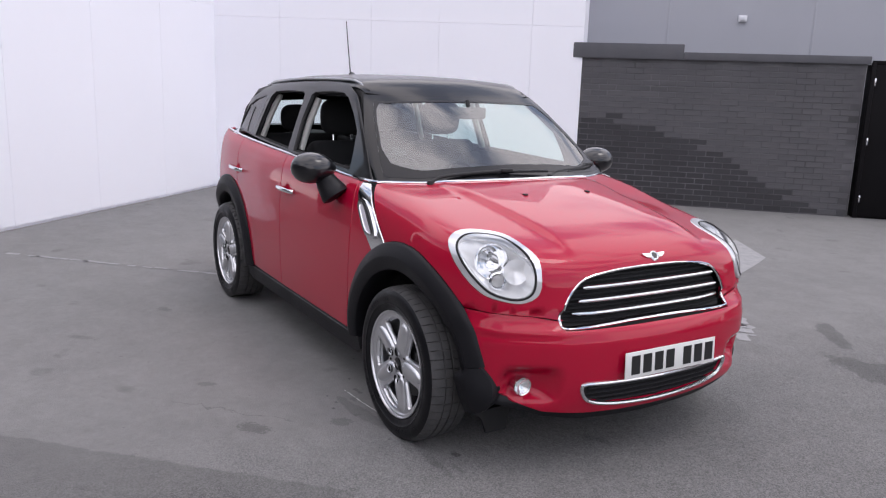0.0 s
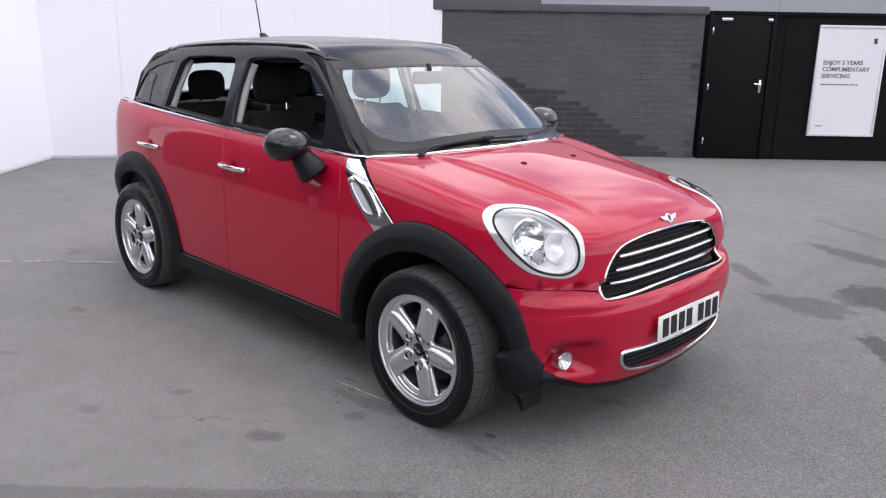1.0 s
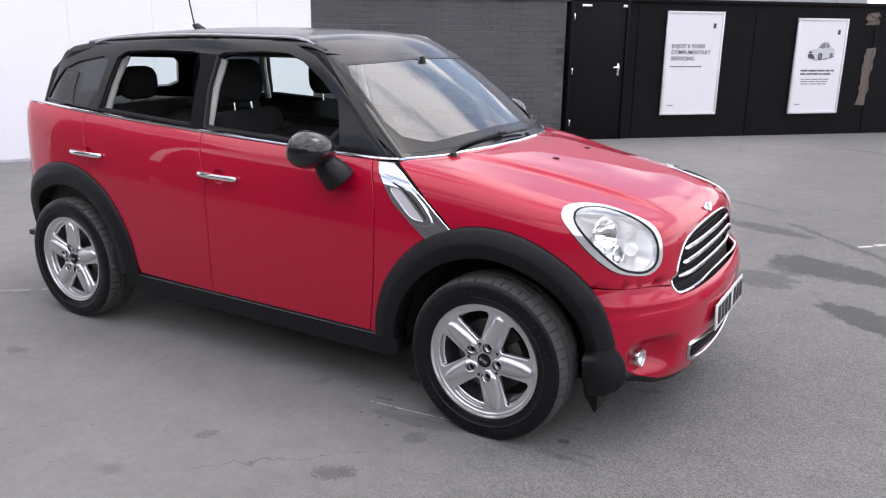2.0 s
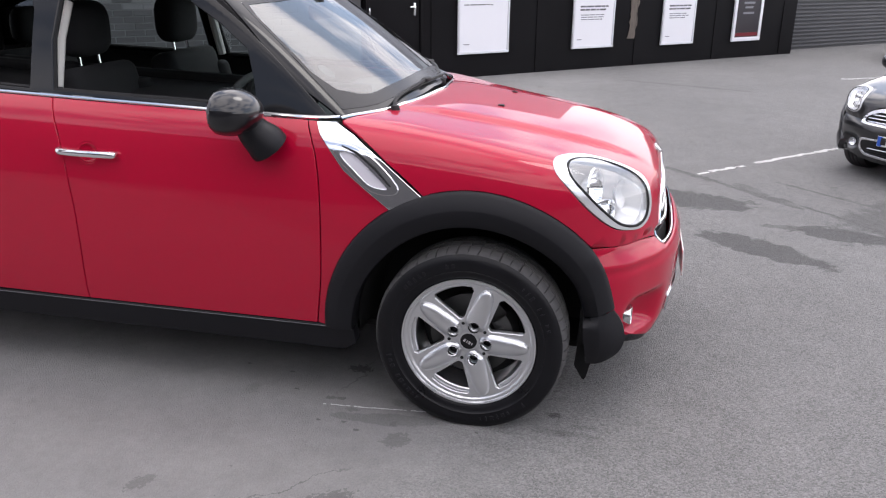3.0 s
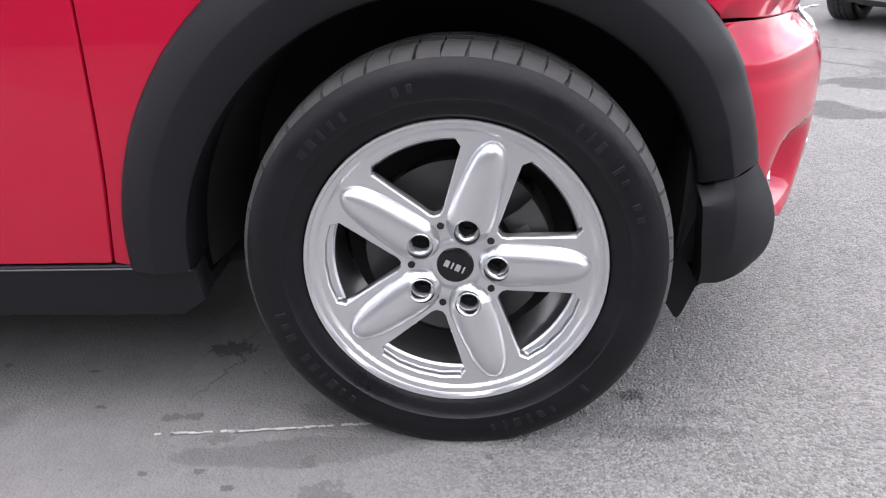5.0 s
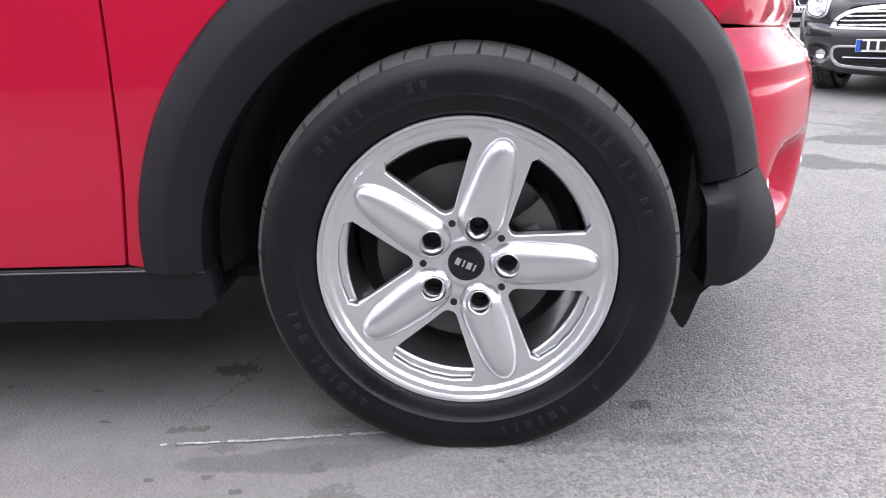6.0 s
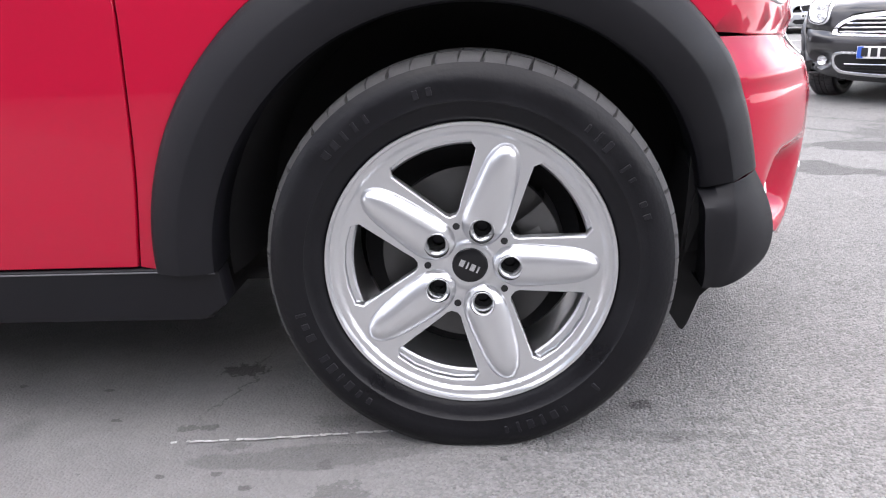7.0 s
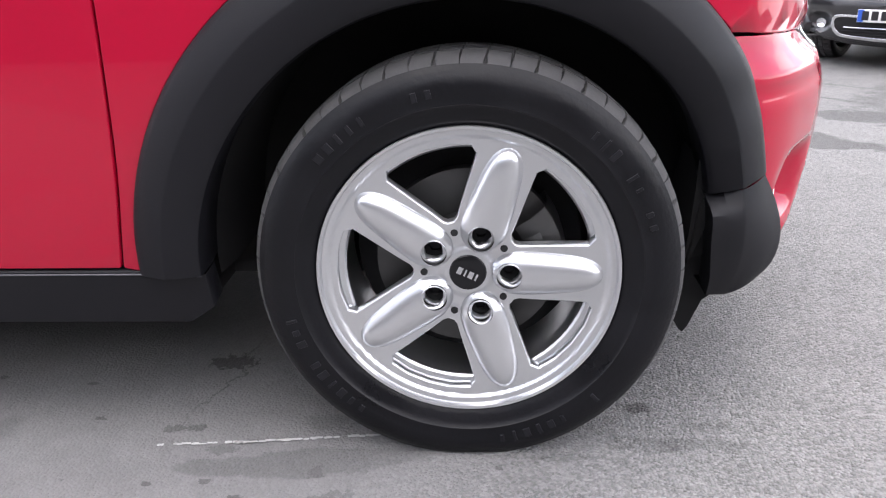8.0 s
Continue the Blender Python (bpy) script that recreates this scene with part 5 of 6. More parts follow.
def spoke_mesh():
    al = (SPOKE_A + SPOKE_B) / 2 + (SPOKE_B - SPOKE_A) / 2 * np.sin(np.linspace(-1, 1, 60) * 1.535)
    half = [(x, .99 * float(spoke_width(x))) for x in al]
    hole = [(.06 + .0188 * math.cos(math.tau * i / 36), .0188 * math.sin(math.tau * i / 36)) for i in range(36)]
    return skin("spoke", lambda x, y, z: (-y) - spoke_height(x, z), half + [(x, -z) for x, z in half[::-1]], kerb_ray, ALLOY, .0035, [hole], rim=.009)


wheel_tyre = sidewall_mesh()
spoke_data = spoke_mesh()
tread_data = tread_mesh()
bm = bmesh.new()
lathe(bm, [(.2155, -.089), (.2195, -.0935), (.2185, -.0965), (.2145, -.0955), (.2125, -.088), (.204, -.070), (.198, -.058), (.190, -.057), (.184, -.056), (.181, -.052), (.184, -.03), (.19, .02), (.19, .09)], 72)
barrel_mesh = finish(bm, "barrel", ALLOY)
face_mesh = alloy_face()
bm = bmesh.new()
lathe(bm, [(0, -.004), (.020, -.0038), (.026, -.002), (.0275, .002)], 36)
cap_mesh = finish(bm, "centre_cap", GLOSS_BLACK)
bm = bmesh.new()
lathe(bm, [(.04, -.02), (.07, -.02), (.075, 0), (.14, 0), (.141, .02), (.06, .02)], 48)
disc_mesh = finish(bm, "brake_disc", STEEL)
bm = bmesh.new()
lathe(bm, [(.03, .055), (.10, .05), (.176, .05), (.178, .056), (.10, .058), (.03, .063)], 40)
shield_mesh = finish(bm, "dust_shield", DARK)
bm = bmesh.new()
lathe(bm, [(0, .0), (.009, 0), (.011, .002), (.0155, .012)], 6)
bolt_mesh = finish(bm, "wheel_bolt", BOLT, False)
bm = bmesh.new()
lathe(bm, [(.0183, .000), (.0181, .034), (.008, .036)], 28)
sleeve_mesh = finish(bm, "bolt_recess", DARK)
bm = bmesh.new()
lathe(bm, [(0, -.0008), (.0052, -.0008), (.0056, .001)], 14)
dimple_mesh = finish(bm, "web_hole", DARK)
bm = bmesh.new()
lathe(bm, [(.0184, .003), (.0184, -.0003), (.0187, -.0006), (.0190, -.0003), (.0193, .003)], 36)
ring_mesh = finish(bm, "bolt_ring", ALLOY)
bm = bmesh.new()
lathe(bm, [(.095, -.035), (.128, -.045), (.155, -.040), (.162, -.01), (.162, .04), (.10, .04)], 10, "y", (G2 * -22, G2 * 38))
lathe(bm, [(.10, -.046), (.115, -.050), (.128, -.046)], 6, "y", (G2 * -10, G2 * 26))
caliper_mesh = finish(bm, "brake_caliper", STEEL)
for x, s, spin in ((0, RIGHT, 0), (0, LEFT, 20), (-2.595, RIGHT, 17), (-2.595, LEFT, 40)):
    m = Matrix.Translation((x, s * .770, .3265)) @ Matrix.Rotation(0 if s == RIGHT else math.pi, 4, "Z")
    wheel = make_wheel(m @ Matrix.Rotation(G2 * -spin, 4, "Y"))
    W = Matrix.Diagonal((1.095, 1, 1.095, 1))
    part("barrel", barrel_mesh, parent=wheel, m=W)
    part("tread", tread_data, parent=wheel, label="dusty grooved tread")
    rim = part("alloy_face", face_mesh, parent=wheel, label="silver five-spoke alloy", m=Matrix.Translation((0, -.077, 0)) @ W)
    part("centre_cap", cap_mesh, parent=wheel, label="black centre cap with grey mark", m=Matrix.Translation((0, -.0785, 0)) @ W)
    part("brake_disc", disc_mesh, parent=wheel, m=Matrix.Translation((0, -.01, 0)) @ W)
    part("dust_shield", shield_mesh, parent=wheel, m=W)
    part("brake_caliper", caliper_mesh, parent=wheel, m=Matrix.Rotation(G2 * spin, 4, "Y"))
    for k in range(5):
        t = G2 * (72 * k - 1)
        at = Vector((.0657 * math.cos(t), 0, .0657 * math.sin(t)))
        part("wheel_bolt", bolt_mesh, parent=wheel, m=Matrix.Translation(at + Vector((0, -.052, 0))) @ W)
        part("bolt_ring", ring_mesh, parent=wheel, m=Matrix.Translation(at + Vector((0, -.0950, 0))) @ W)
        part("bolt_recess", sleeve_mesh, parent=wheel, m=Matrix.Translation(at + Vector((0, -.0962, 0))) @ W)
        part("web_hole", dimple_mesh, parent=wheel, m=Matrix.Translation((.0701 * math.cos(t + G2 * 36), -.0777, .0701 * math.sin(t + G2 * 36))) @ W)
        part("spoke", spoke_data, parent=wheel, m=Matrix.Translation((0, -.077, 0)) @ W @ Matrix.Rotation(-t, 4, "Y"))
    for i, wd in enumerate((.008, .003, .008, .003)):
        bm = bmesh.new()
        box(bm, (wd, .001, .012), (-.014 + .0095 * i, -.0845, 0))
        part("cap_mark", bm, SATIN, wheel, m=Matrix.Rotation(G2 * 25, 4, "Y"))

# raised sidewall lettering, unreadable, as plain bars in one ring a wheel
bm = bmesh.new()
rl_ = random.Random(7)
for a0, count, r in ((8, 11, .293), (92, 12, .293), (190, 11, .293), (268, 12, .293)):
    for i in range(count):
        a = G2 * (a0 + i * 4.2)
        if rl_.random() < .35:
            continue
        h = .020 if count > 8 else .012
        box(bm, (h * rl_.uniform(.55, 1), .0030, rl_.uniform(.004, .012)), (r, -.1082, 0), .0005, None, 1)
        vs = bm.verts[-24:] if len(bm.verts) >= 24 else bm.verts[:]
        for v in vs:
            x, z = v.co.x, v.co.z
            v.co.x, v.co.z = x * math.cos(a) - z * math.sin(a), x * math.sin(a) + z * math.cos(a)
letters_mesh = finish(bm, "sidewall_mark", TYRE_MARK, False)
for ob in [o for o in car.children if o.name.startswith("wheel") and o.data is wheel_tyre]:
    part("sidewall_mark", letters_mesh, parent=ob)["kind"] = "stuff"

# ---- the yard ----
bm = bmesh.new()
bmesh.ops.create_grid(bm, x_segments=40, y_segments=40, size=400)
tagged(part("ground", bm, ASPHALT), "worn grey asphalt yard with stains and cracks", "ground", kind="structure")


def wall_frame(p0, p1):
    """A pose with x along the wall from p0 to p1, y to its left, z up."""
    e = Vector((p1[0] - p0[0], p1[1] - p0[1], 0)).normalized()
    return Matrix.Translation((p0[0], p0[1], 0)) @ Matrix((e, Vector((-e.y, e.x, 0)), Vector((0, 0, 1)))).transposed().to_4x4(), (Vector(p1) - Vector(p0)).length


def wall(name, p0, p1, h, thick, mat, label, z0=0.0):
    m, n = wall_frame(p0, p1)
    bm = bmesh.new()
    box(bm, (n, thick, h - z0), (n / 2, thick / 2, (h + z0) / 2))
    return tagged(part(name, bm, mat, m=m), label, "wall", kind="structure"), m, n


# white walls of tall sheets
CORNER, WEST_END, NORTH_END = (-8.39, .66), (-5.66, -2.19), (-5.66, 4.90)
ww, mw, nw = wall("wall_west", CORNER, WEST_END, 4.6, -.3, WHITE_WALL, "tall white sheeted wall", .0)
wn_, mn, nn = wall("wall_north", CORNER, NORTH_END, 4.6, .3, WHITE_WALL, "tall white sheeted wall", .0)


def sheets(parent, m, n, sgn, widths, heights):
    x = 0.0
    for k in range(40):
        w = widths[k % len(widths)]
        if x >= n - .02:
            break
        w = min(w, n - x)
        z = .03
        for h in heights:
            bm = bmesh.new()
            box(bm, (w - .002, .02, h - .002), (x + w / 2, sgn * .012, z + h / 2), .0015, None, 1)
            part("wall_sheet", bm, WHITE_WALL, parent)
            z += h
        x += w


sheets(ww, mw, nw, 1, [1.25], [2.44, 2.1])
sheets(wn_, mn, nn, -1, [.92, 1.25], [2.30, 2.25])
m_ret, n_ret = wall_frame(NORTH_END, (-6.6, 5.8))
bm = bmesh.new()
box(bm, (n_ret, .2, 4.6), (n_ret / 2, .12, 2.3))
tagged(part("wall_return", bm, WHITE_WALL, m=m_ret), "white end of the tall wall", "wall", kind="structure")

# unseen plain wall behind the walk, added to darken door reflections and nearby ground
wall("wall_yard", (-11.9, -9.6), (8.0, -11.0), 5.2, -.3, FAR_BRICK, "plain dull brick building wall")
# unseen too: added for the tall building that the doors mirror
wall("wall_southwest", (-15.1, -7.2), (-12.1, -9.4), 9.0, -.3, FAR_BRICK, "plain dull brick building wall")

# the yard's long wall: brick, then black boards
W0 = Vector((-3.1, 7.42))
WD = Vector((math.cos(radians(44.7)), math.sin(radians(44.7))))
at_wall = lambda s: tuple(W0 + WD * s)
wb, mb, nb = wall("wall_brick", at_wall(-3.9), at_wall(-.06), 1.93, .3, MORTAR, "low wall of painted bricks, grey over black")
for s0, s1, z0, h, dep in ((-2.27, -.02, 1.93, .10, .42), (-3.74, -2.27, 1.93, .20, .42)):
    bm = bmesh.new()
    box(bm, (s1 - s0 - .004, dep, h), ((s0 + s1) / 2 + 3.9, .17, z0 + h / 2), .008)
    part("coping", bm, CONCRETE, wb)
wboard, mbd, nbd = wall("wall_boards", at_wall(.0), at_wall(9.3), 1.93, .25, BLACK_BOARD, "black painted timber hoarding")
wu, mu, nu = wall("wall_upper", tuple(Vector(at_wall(-4.6)) + Vector((-.7, .7)) * 1.6), tuple(Vector(at_wall(6.2)) + Vector((-.7, .7)) * 1.6), 4.0, .3, GREY_PANEL, "grey sheeted building wall")
for x in np.arange(.1, nu, 2.02):
    bm = bmesh.new()
    box(bm, (.03, .012, 3.9), (x, -.006, 2.0), .003)
    part("cover_strip", bm, GREY_PANEL, wu)
bm = bmesh.new()
box(bm, (.12, .05, .095), (3.16, -.03, 2.59), .01)
box(bm, (.08, .06, .06), (3.16, -.03, 2.59), .006)
part("wall_vent", bm, FRAME_SILVER, wu)
we, me_, ne = wall("wall_east", tuple(Vector(at_wall(9.3)) + Vector((-.35, .36))), tuple(Vector(at_wall(17)) + Vector((-.35, .36))), 2.3, .25, CORRUGATED, "dark grey corrugated metal wall")
for k, z in enumerate(np.arange(.06, 2.28, .075)):
    bm = bmesh.new()
    box(bm, (ne, .03, .045), (ne / 2, -.012, z), .012, None, 2)
    part("corrugation", bm, CORRUGATED, we)
# unseen far wall, added to keep low sky out of the doors' reflections
wall("wall_south", (48, -4), (-40, -28), 3.4, -.3, FAR_BRICK, "plain brown brick building wall")

# bricks, laid in stretcher bond; the lower flank was never painted grey
BL, BH = .225, .075
bm = bmesh.new()
box(bm, (.215, .03, .065), (0, 0, 0), .004, None, 1)
brick_grey = finish(bm, "brick", BRICK, False)
brick_dark = brick_grey.copy()
brick_dark.materials[0] = BRICK_DARK
edge_z = lambda s: float(np.interp(s, [-3.5, -2.6, -1.7, -1.3, -.6, -.05], [1.2, 1.05, .75, .47, .15, 0]))
rng = random.Random(4)
rest_grey, rest_dark, count = [], [], 0
for row in range(25):
    z = .01 + BH * (row + .5)
    for k in range(18):
        s = -3.9 + BL * (k + .5 * (row % 2))
        if s + BL / 2 > -.06 or s < -3.78:
            continue
        dark = z < edge_z(s) + rng.uniform(-.06, .06)
        m = Matrix.Translation((s + 3.9, .0125 - rng.uniform(0, .002), z)) @ Matrix.Rotation(rng.uniform(-.006, .006), 4, "Y")
        if count < 300 and s > -3.5:
            part("brick", brick_dark if dark else brick_grey, parent=wb, m=m)
            count += 1
        else:
            (rest_dark if dark else rest_grey).append(m)
for ms, src, mat in ((rest_grey, brick_grey, BRICK), (rest_dark, brick_dark, BRICK_DARK)):
    if ms:
        V, F = [], []
        for m in ms:
            k = len(V)
            V += [m @ v.co for v in src.vertices]
            F += [[k + i for i in p.vertices] for p in src.polygons]
        part("brickwork", mesh_of("brickwork", V, F, mat, False), parent=wb)["kind"] = "stuff"

# hoarding: boards, battens, door
bm = bmesh.new()
box(bm, (9.3, .06, .05), (4.65, -.005, 1.955), .006)
part("capping", bm, BLACK_BOARD, wboard)
for x in (1.05, 2.95, 5.05, 7.0, 8.9):
    bm = bmesh.new()
    box(bm, (.012, .012, 1.9), (x, -.005, .96), .003)
    part("board_joint", bm, BLACK_BOARD, wboard)
bm = bmesh.new()
box(bm, (.80, .045, 1.90), (.43, -.024, .975), .006)
gate = tagged(part("door_1", bm, BLACK_BOARD, m=mbd), "black painted door in the hoarding", "door", kind="structure")
for x, w in ((.012, .05), (.86, .045)):
    bm = bmesh.new()
    box(bm, (w, .07, 1.95), (x, -.03, .98), .006)
    part("door_frame", bm, BLACK_BOARD, gate)
for z in (.25, .98, 1.72):
    bm = bmesh.new()
    box(bm, (.02, .02, .09), (.045, -.055, z), .004)
    part("hinge", bm, SATIN, gate)
bm = bmesh.new()
box(bm, (.035, .012, .17), (.75, -.052, 1.0), .004)
tube(bm, [(.75, -.055, 1.03), (.75, -.09, 1.03), (.66, -.09, 1.03)], .010, 8)
part("door_handle", bm, SATIN, gate, "bright lever handle")
for x in (.22, .80):
    bm = bmesh.new()
    box(bm, (.15 if x < .5 else .07, .02, .04), (x, -.055, 1.87), .006)
    part("door_closer", bm, SATIN, gate)
# bare board and rubble along the foot
def torn_strip(cx, z0, z1, w, seed, lean=0.0):
    """Bare wood showing where the black facing has come away, with torn edges."""
    rr = random.Random(seed)
    zs = np.linspace(z0, z1, 14)
    side = [(cx + lean * (z - z0) + k * w * rr.uniform(.30, .55), z + rr.uniform(-.02, .02)) for k in (1, -1) for z in (zs if k > 0 else zs[::-1])]
    bm = bmesh.new()
    f = bm.faces.new([bm.verts.new((x, -.003, z)) for x, z in side])
    r = bmesh.ops.extrude_face_region(bm, geom=[f])
    bmesh.ops.translate(bm, vec=(0, -.008, 0), verts=[v for v in r["geom"] if isinstance(v, bmesh.types.BMVert)])
    bmesh.ops.recalc_face_normals(bm, faces=bm.faces[:])
    part("bare_board", bm, RAW_WOOD, wboard, "strip of bare weathered wood")


torn_strip(4.97, .46, 1.32, .19, 4, .06)
torn_strip(4.98, 1.66, 1.84, .26, 5)


# posters in silver frames
def text_mesh(words, size, mat):
    cu = bpy.data.curves.new("lettering", "FONT")
    cu.body, cu.size, cu.extrude, cu.offset = words, size, .0006, .0012
    ob = new("lettering", cu)
    me = bpy.data.meshes.new_from_object(ob.evaluated_get(bpy.context.evaluated_depsgraph_get()))
    bpy.data.objects.remove(ob)
    bpy.data.curves.remove(cu)
    me.materials.clear()
    me.materials.append(mat)
    return me


def flat_print(poster, name, ring, x, z, w, mat, lift):
    bm = bmesh.new()
    bm.faces.new([bm.verts.new((x + px * w, -.0375 - .0006 * lift, z + pz * w)) for px, pz in ring])
    part(name, bm, mat, poster)


def disc_ring(px, pz, rx, rz):
    return [(px + rx * math.cos(a), pz + rz * math.sin(a)) for a in np.linspace(0, math.tau, 20)[:-1]]


def car_picture(poster, x, z, w, low, mat):
    """A small printed three-quarter view of a car, as flat shapes: a low coupe or a tall hatchback."""
    if low:
        body = [(-.5, .13), (-.49, .25), (-.40, .33), (-.16, .38), (-.06, .53), (.08, .59), (.24, .57), (.36, .42), (.47, .36), (.5, .24), (.47, .14), (.1, .06), (-.2, .03), (-.42, .05)]
        glass_ring, shade = [(-.11, .39), (-.03, .51), (.09, .56), (.22, .54), (.30, .42), (.05, .38)], [(-.49, .13), (-.46, .22), (-.30, .20), (-.20, .05), (-.42, .07)]
        lamp_ring, wheels = [(-.48, .25), (-.40, .30), (-.30, .26), (-.40, .23)], [(-.03, .13, .085, .115), (.38, .16, .055, .09)]
    else:
        body = [(-.5, .14), (-.49, .27), (-.40, .34), (-.14, .39), (.0, .55), (.18, .59), (.40, .58), (.47, .45), (.5, .28), (.49, .14), (.1, .07), (-.2, .04), (-.42, .06)]
        glass_ring, shade = [(-.08, .40), (.03, .53), (.18, .56), (.37, .55), (.42, .43), (.1, .39)], [(-.49, .14), (-.46, .20), (-.25, .17), (-.18, .06), (-.42, .07)]
        lamp_ring, wheels = [(-.47, .27), (-.40, .32), (-.33, .27), (-.40, .24)], [(-.30, .11, .085, .10), (.33, .13, .075, .10)]
    flat_print(poster, "printed_shadow", [(-.48, .06), (-.2, .0), (.2, .03), (.52, .12), (.4, .16), (-.3, .12)], x, z, w, PALE_INK, 0)
    flat_print(poster, "printed_car", spline(body, 4, True), x, z, w, mat, 1)
    flat_print(poster, "printed_window", glass_ring, x, z, w, PALE_INK if low else PALE_TINT, 2)
    flat_print(poster, "printed_pillar", [(.12, .38), (.14, .57), (.165, .57), (.15, .38)], x, z, w, mat, 3)
    flat_print(poster, "printed_shade", shade, x, z, w, GREY_INK, 2)
    flat_print(poster, "printed_lamp", lamp_ring, x, z, w, GREY_INK if low else PALE_TINT, 3)
    for wheel in wheels:
        flat_print(poster, "printed_wheel", disc_ring(*wheel), x, z, w, GREY_INK, 3)
        flat_print(poster, "printed_rim", disc_ring(wheel[0], wheel[1], wheel[2] * .6, wheel[3] * .6), x, z, w, PALE_INK, 4)


PALE_TINT = material("pale_tint", (0.62, 0.64, 0.72), 0.5)
RED_INK = material("dark_red_ink", (0.17, 0.012, 0.02), 0.5)
SILVER_INK = material("silver_ink", (0.60, 0.61, 0.65), 0.5)
DARK_PRINT = material("dark_print", (0.03, 0.025, 0.03), 0.4)


def poster(x0, x1, z0, z1, label, kind):
    p = tagged(new("poster"), label, "poster", "posters on the hoarding")
    p.matrix_basis = mbd
    cx, cz, w, h = (x0 + x1) / 2, (z0 + z1) / 2, x1 - x0, z1 - z0
    bm = bmesh.new()
    box(bm, (w - .02, .02, h - .02), (cx, -.026, cz))
    part("sheet", bm, DARK_PRINT if kind == "dark" else POSTER_WHITE, p, "printed sheet")
    fw = .035 if kind != "dark" else .07
    mat = FRAME_SILVER if kind != "dark" else POSTER_WHITE
    for sx, sz, px, pz in ((w, fw, cx, z0 + fw / 2), (w, fw, cx, z1 - fw / 2), (fw, h - 2 * fw, x0 + fw / 2, cz), (fw, h - 2 * fw, x1 - fw / 2, cz)):
        bm = bmesh.new()
        box(bm, (sx, .034, sz), (px, -.030, pz), .005)
        part("frame_bar", bm, mat, p)
    R = Matrix.Rotation(math.pi / 2, 4, "X")
    if kind == "words":
        for i, line in enumerate(("ENJOY 5 YEARS", "COMPLIMENTARY", "SERVICING.")):
            part("lettering", text_mesh(line, .079, GREY_INK), parent=p, m=Matrix.Translation((x0 + .10, -.0385, z0 + .965 - .088 * i)) @ R)
        bars = [(.10, .70, .50)]
    elif kind == "dark":
        bars = []
        for z, w2 in ((.88, .42), (.80, .22), (.68, .30), (.60, .22), (.50, .30)):
            bm = bmesh.new()
            box(bm, (w2, .003, .035), (cx, -.0375, z0 + z))
            part("print_bar", bm, PALE_INK, p)
        bm = bmesh.new()
        box(bm, (w - .16, .003, .06), (cx, -.0375, z0 + .12))
        part("print_bar", bm, RED_INK, p)
    else:
        car_picture(p, cx + .02, z0 + .80, w * .54, kind == "silver", SILVER_INK if kind == "silver" else RED_INK)
        bars = [(.14, .65, .60), (.14, .60, .58), (.16, .52, .50), (.16, .485, .52), (.16, .45, .46)]
    words = random.Random(int(x0 * 100))
    for k, (dx, dz, bw) in enumerate(bars):
        at, end = x0 + dx, x0 + dx + bw * w / .9
        big = kind != "words" and k < 2
        while at < end - .02:
            ln = min(end - at, words.uniform(.05, .15))
            bm = bmesh.new()
            box(bm, (ln, .003, .026 if big else .014), (at + ln / 2, -.0375, z0 + dz))
            part("print_bar", bm, GREY_INK if kind == "words" else MID_INK if big else PALE_INK, p)
            at += ln + .018
    if kind != "dark":
        bm = bmesh.new()
        box(bm, (.045, .003, .07), (x1 - .15, -.0375, z1 - .20))
        part("print_mark", bm, GREY_INK, p)
        bm = bmesh.new()
        box(bm, (.10, .003, .012), (x0 + .15, -.0375, z0 + .14))
        part("print_bar", bm, PALE_INK, p)


poster(1.48, 2.40, .34, 1.82, "white advertising poster with grey lettering in a silver frame", "words")
poster(3.65, 4.53, .33, 1.75, "white poster showing a silver car in a silver frame", "silver")
poster(5.64, 6.44, .31, 1.70, "white poster showing a dark red car in a silver frame", "red")
poster(7.46, 8.25, .30, 1.65, "dark printed poster in a white frame", "dark")


# ---- road paint ----
def worn_line(pts, width, seed, fill, label, flake=(.03, .12)):
    """A painted line broken into ragged flakes, one mesh."""
    rr = random.Random(seed)
    bm = bmesh.new()
    for (x0, y0), (x1, y1) in zip(pts, pts[1:]):
        L = math.hypot(x1 - x0, y1 - y0)
        ux, uy = (x1 - x0) / L, (y1 - y0) / L
        t = 0.0
        while t < L:
            ln = rr.uniform(*flake)
            if rr.random() < fill:
                w = width * rr.uniform(.55, 1.0)
                o = rr.uniform(-.15, .15) * width
                ring = []
                for a in np.linspace(0, math.tau, 9)[:-1]:
                    e = .62 * ln * math.copysign(abs(math.cos(a)) ** .5, math.cos(a)) * rr.uniform(.8, 1.1)
                    f = .5 * w * math.copysign(abs(math.sin(a)) ** .5, math.sin(a)) * rr.uniform(.75, 1.1) + o
                    ring.append(bm.verts.new((x0 + ux * (t + e) - uy * f, y0 + uy * (t + e) + ux * f, .0035)))
                bm.faces.new(ring)
            t += ln
    ob = part("parking_line", bm, FADED_PAINT if "faded" in label else WHITE_PAINT)
    return tagged(ob, label, "road marking", kind="structure")


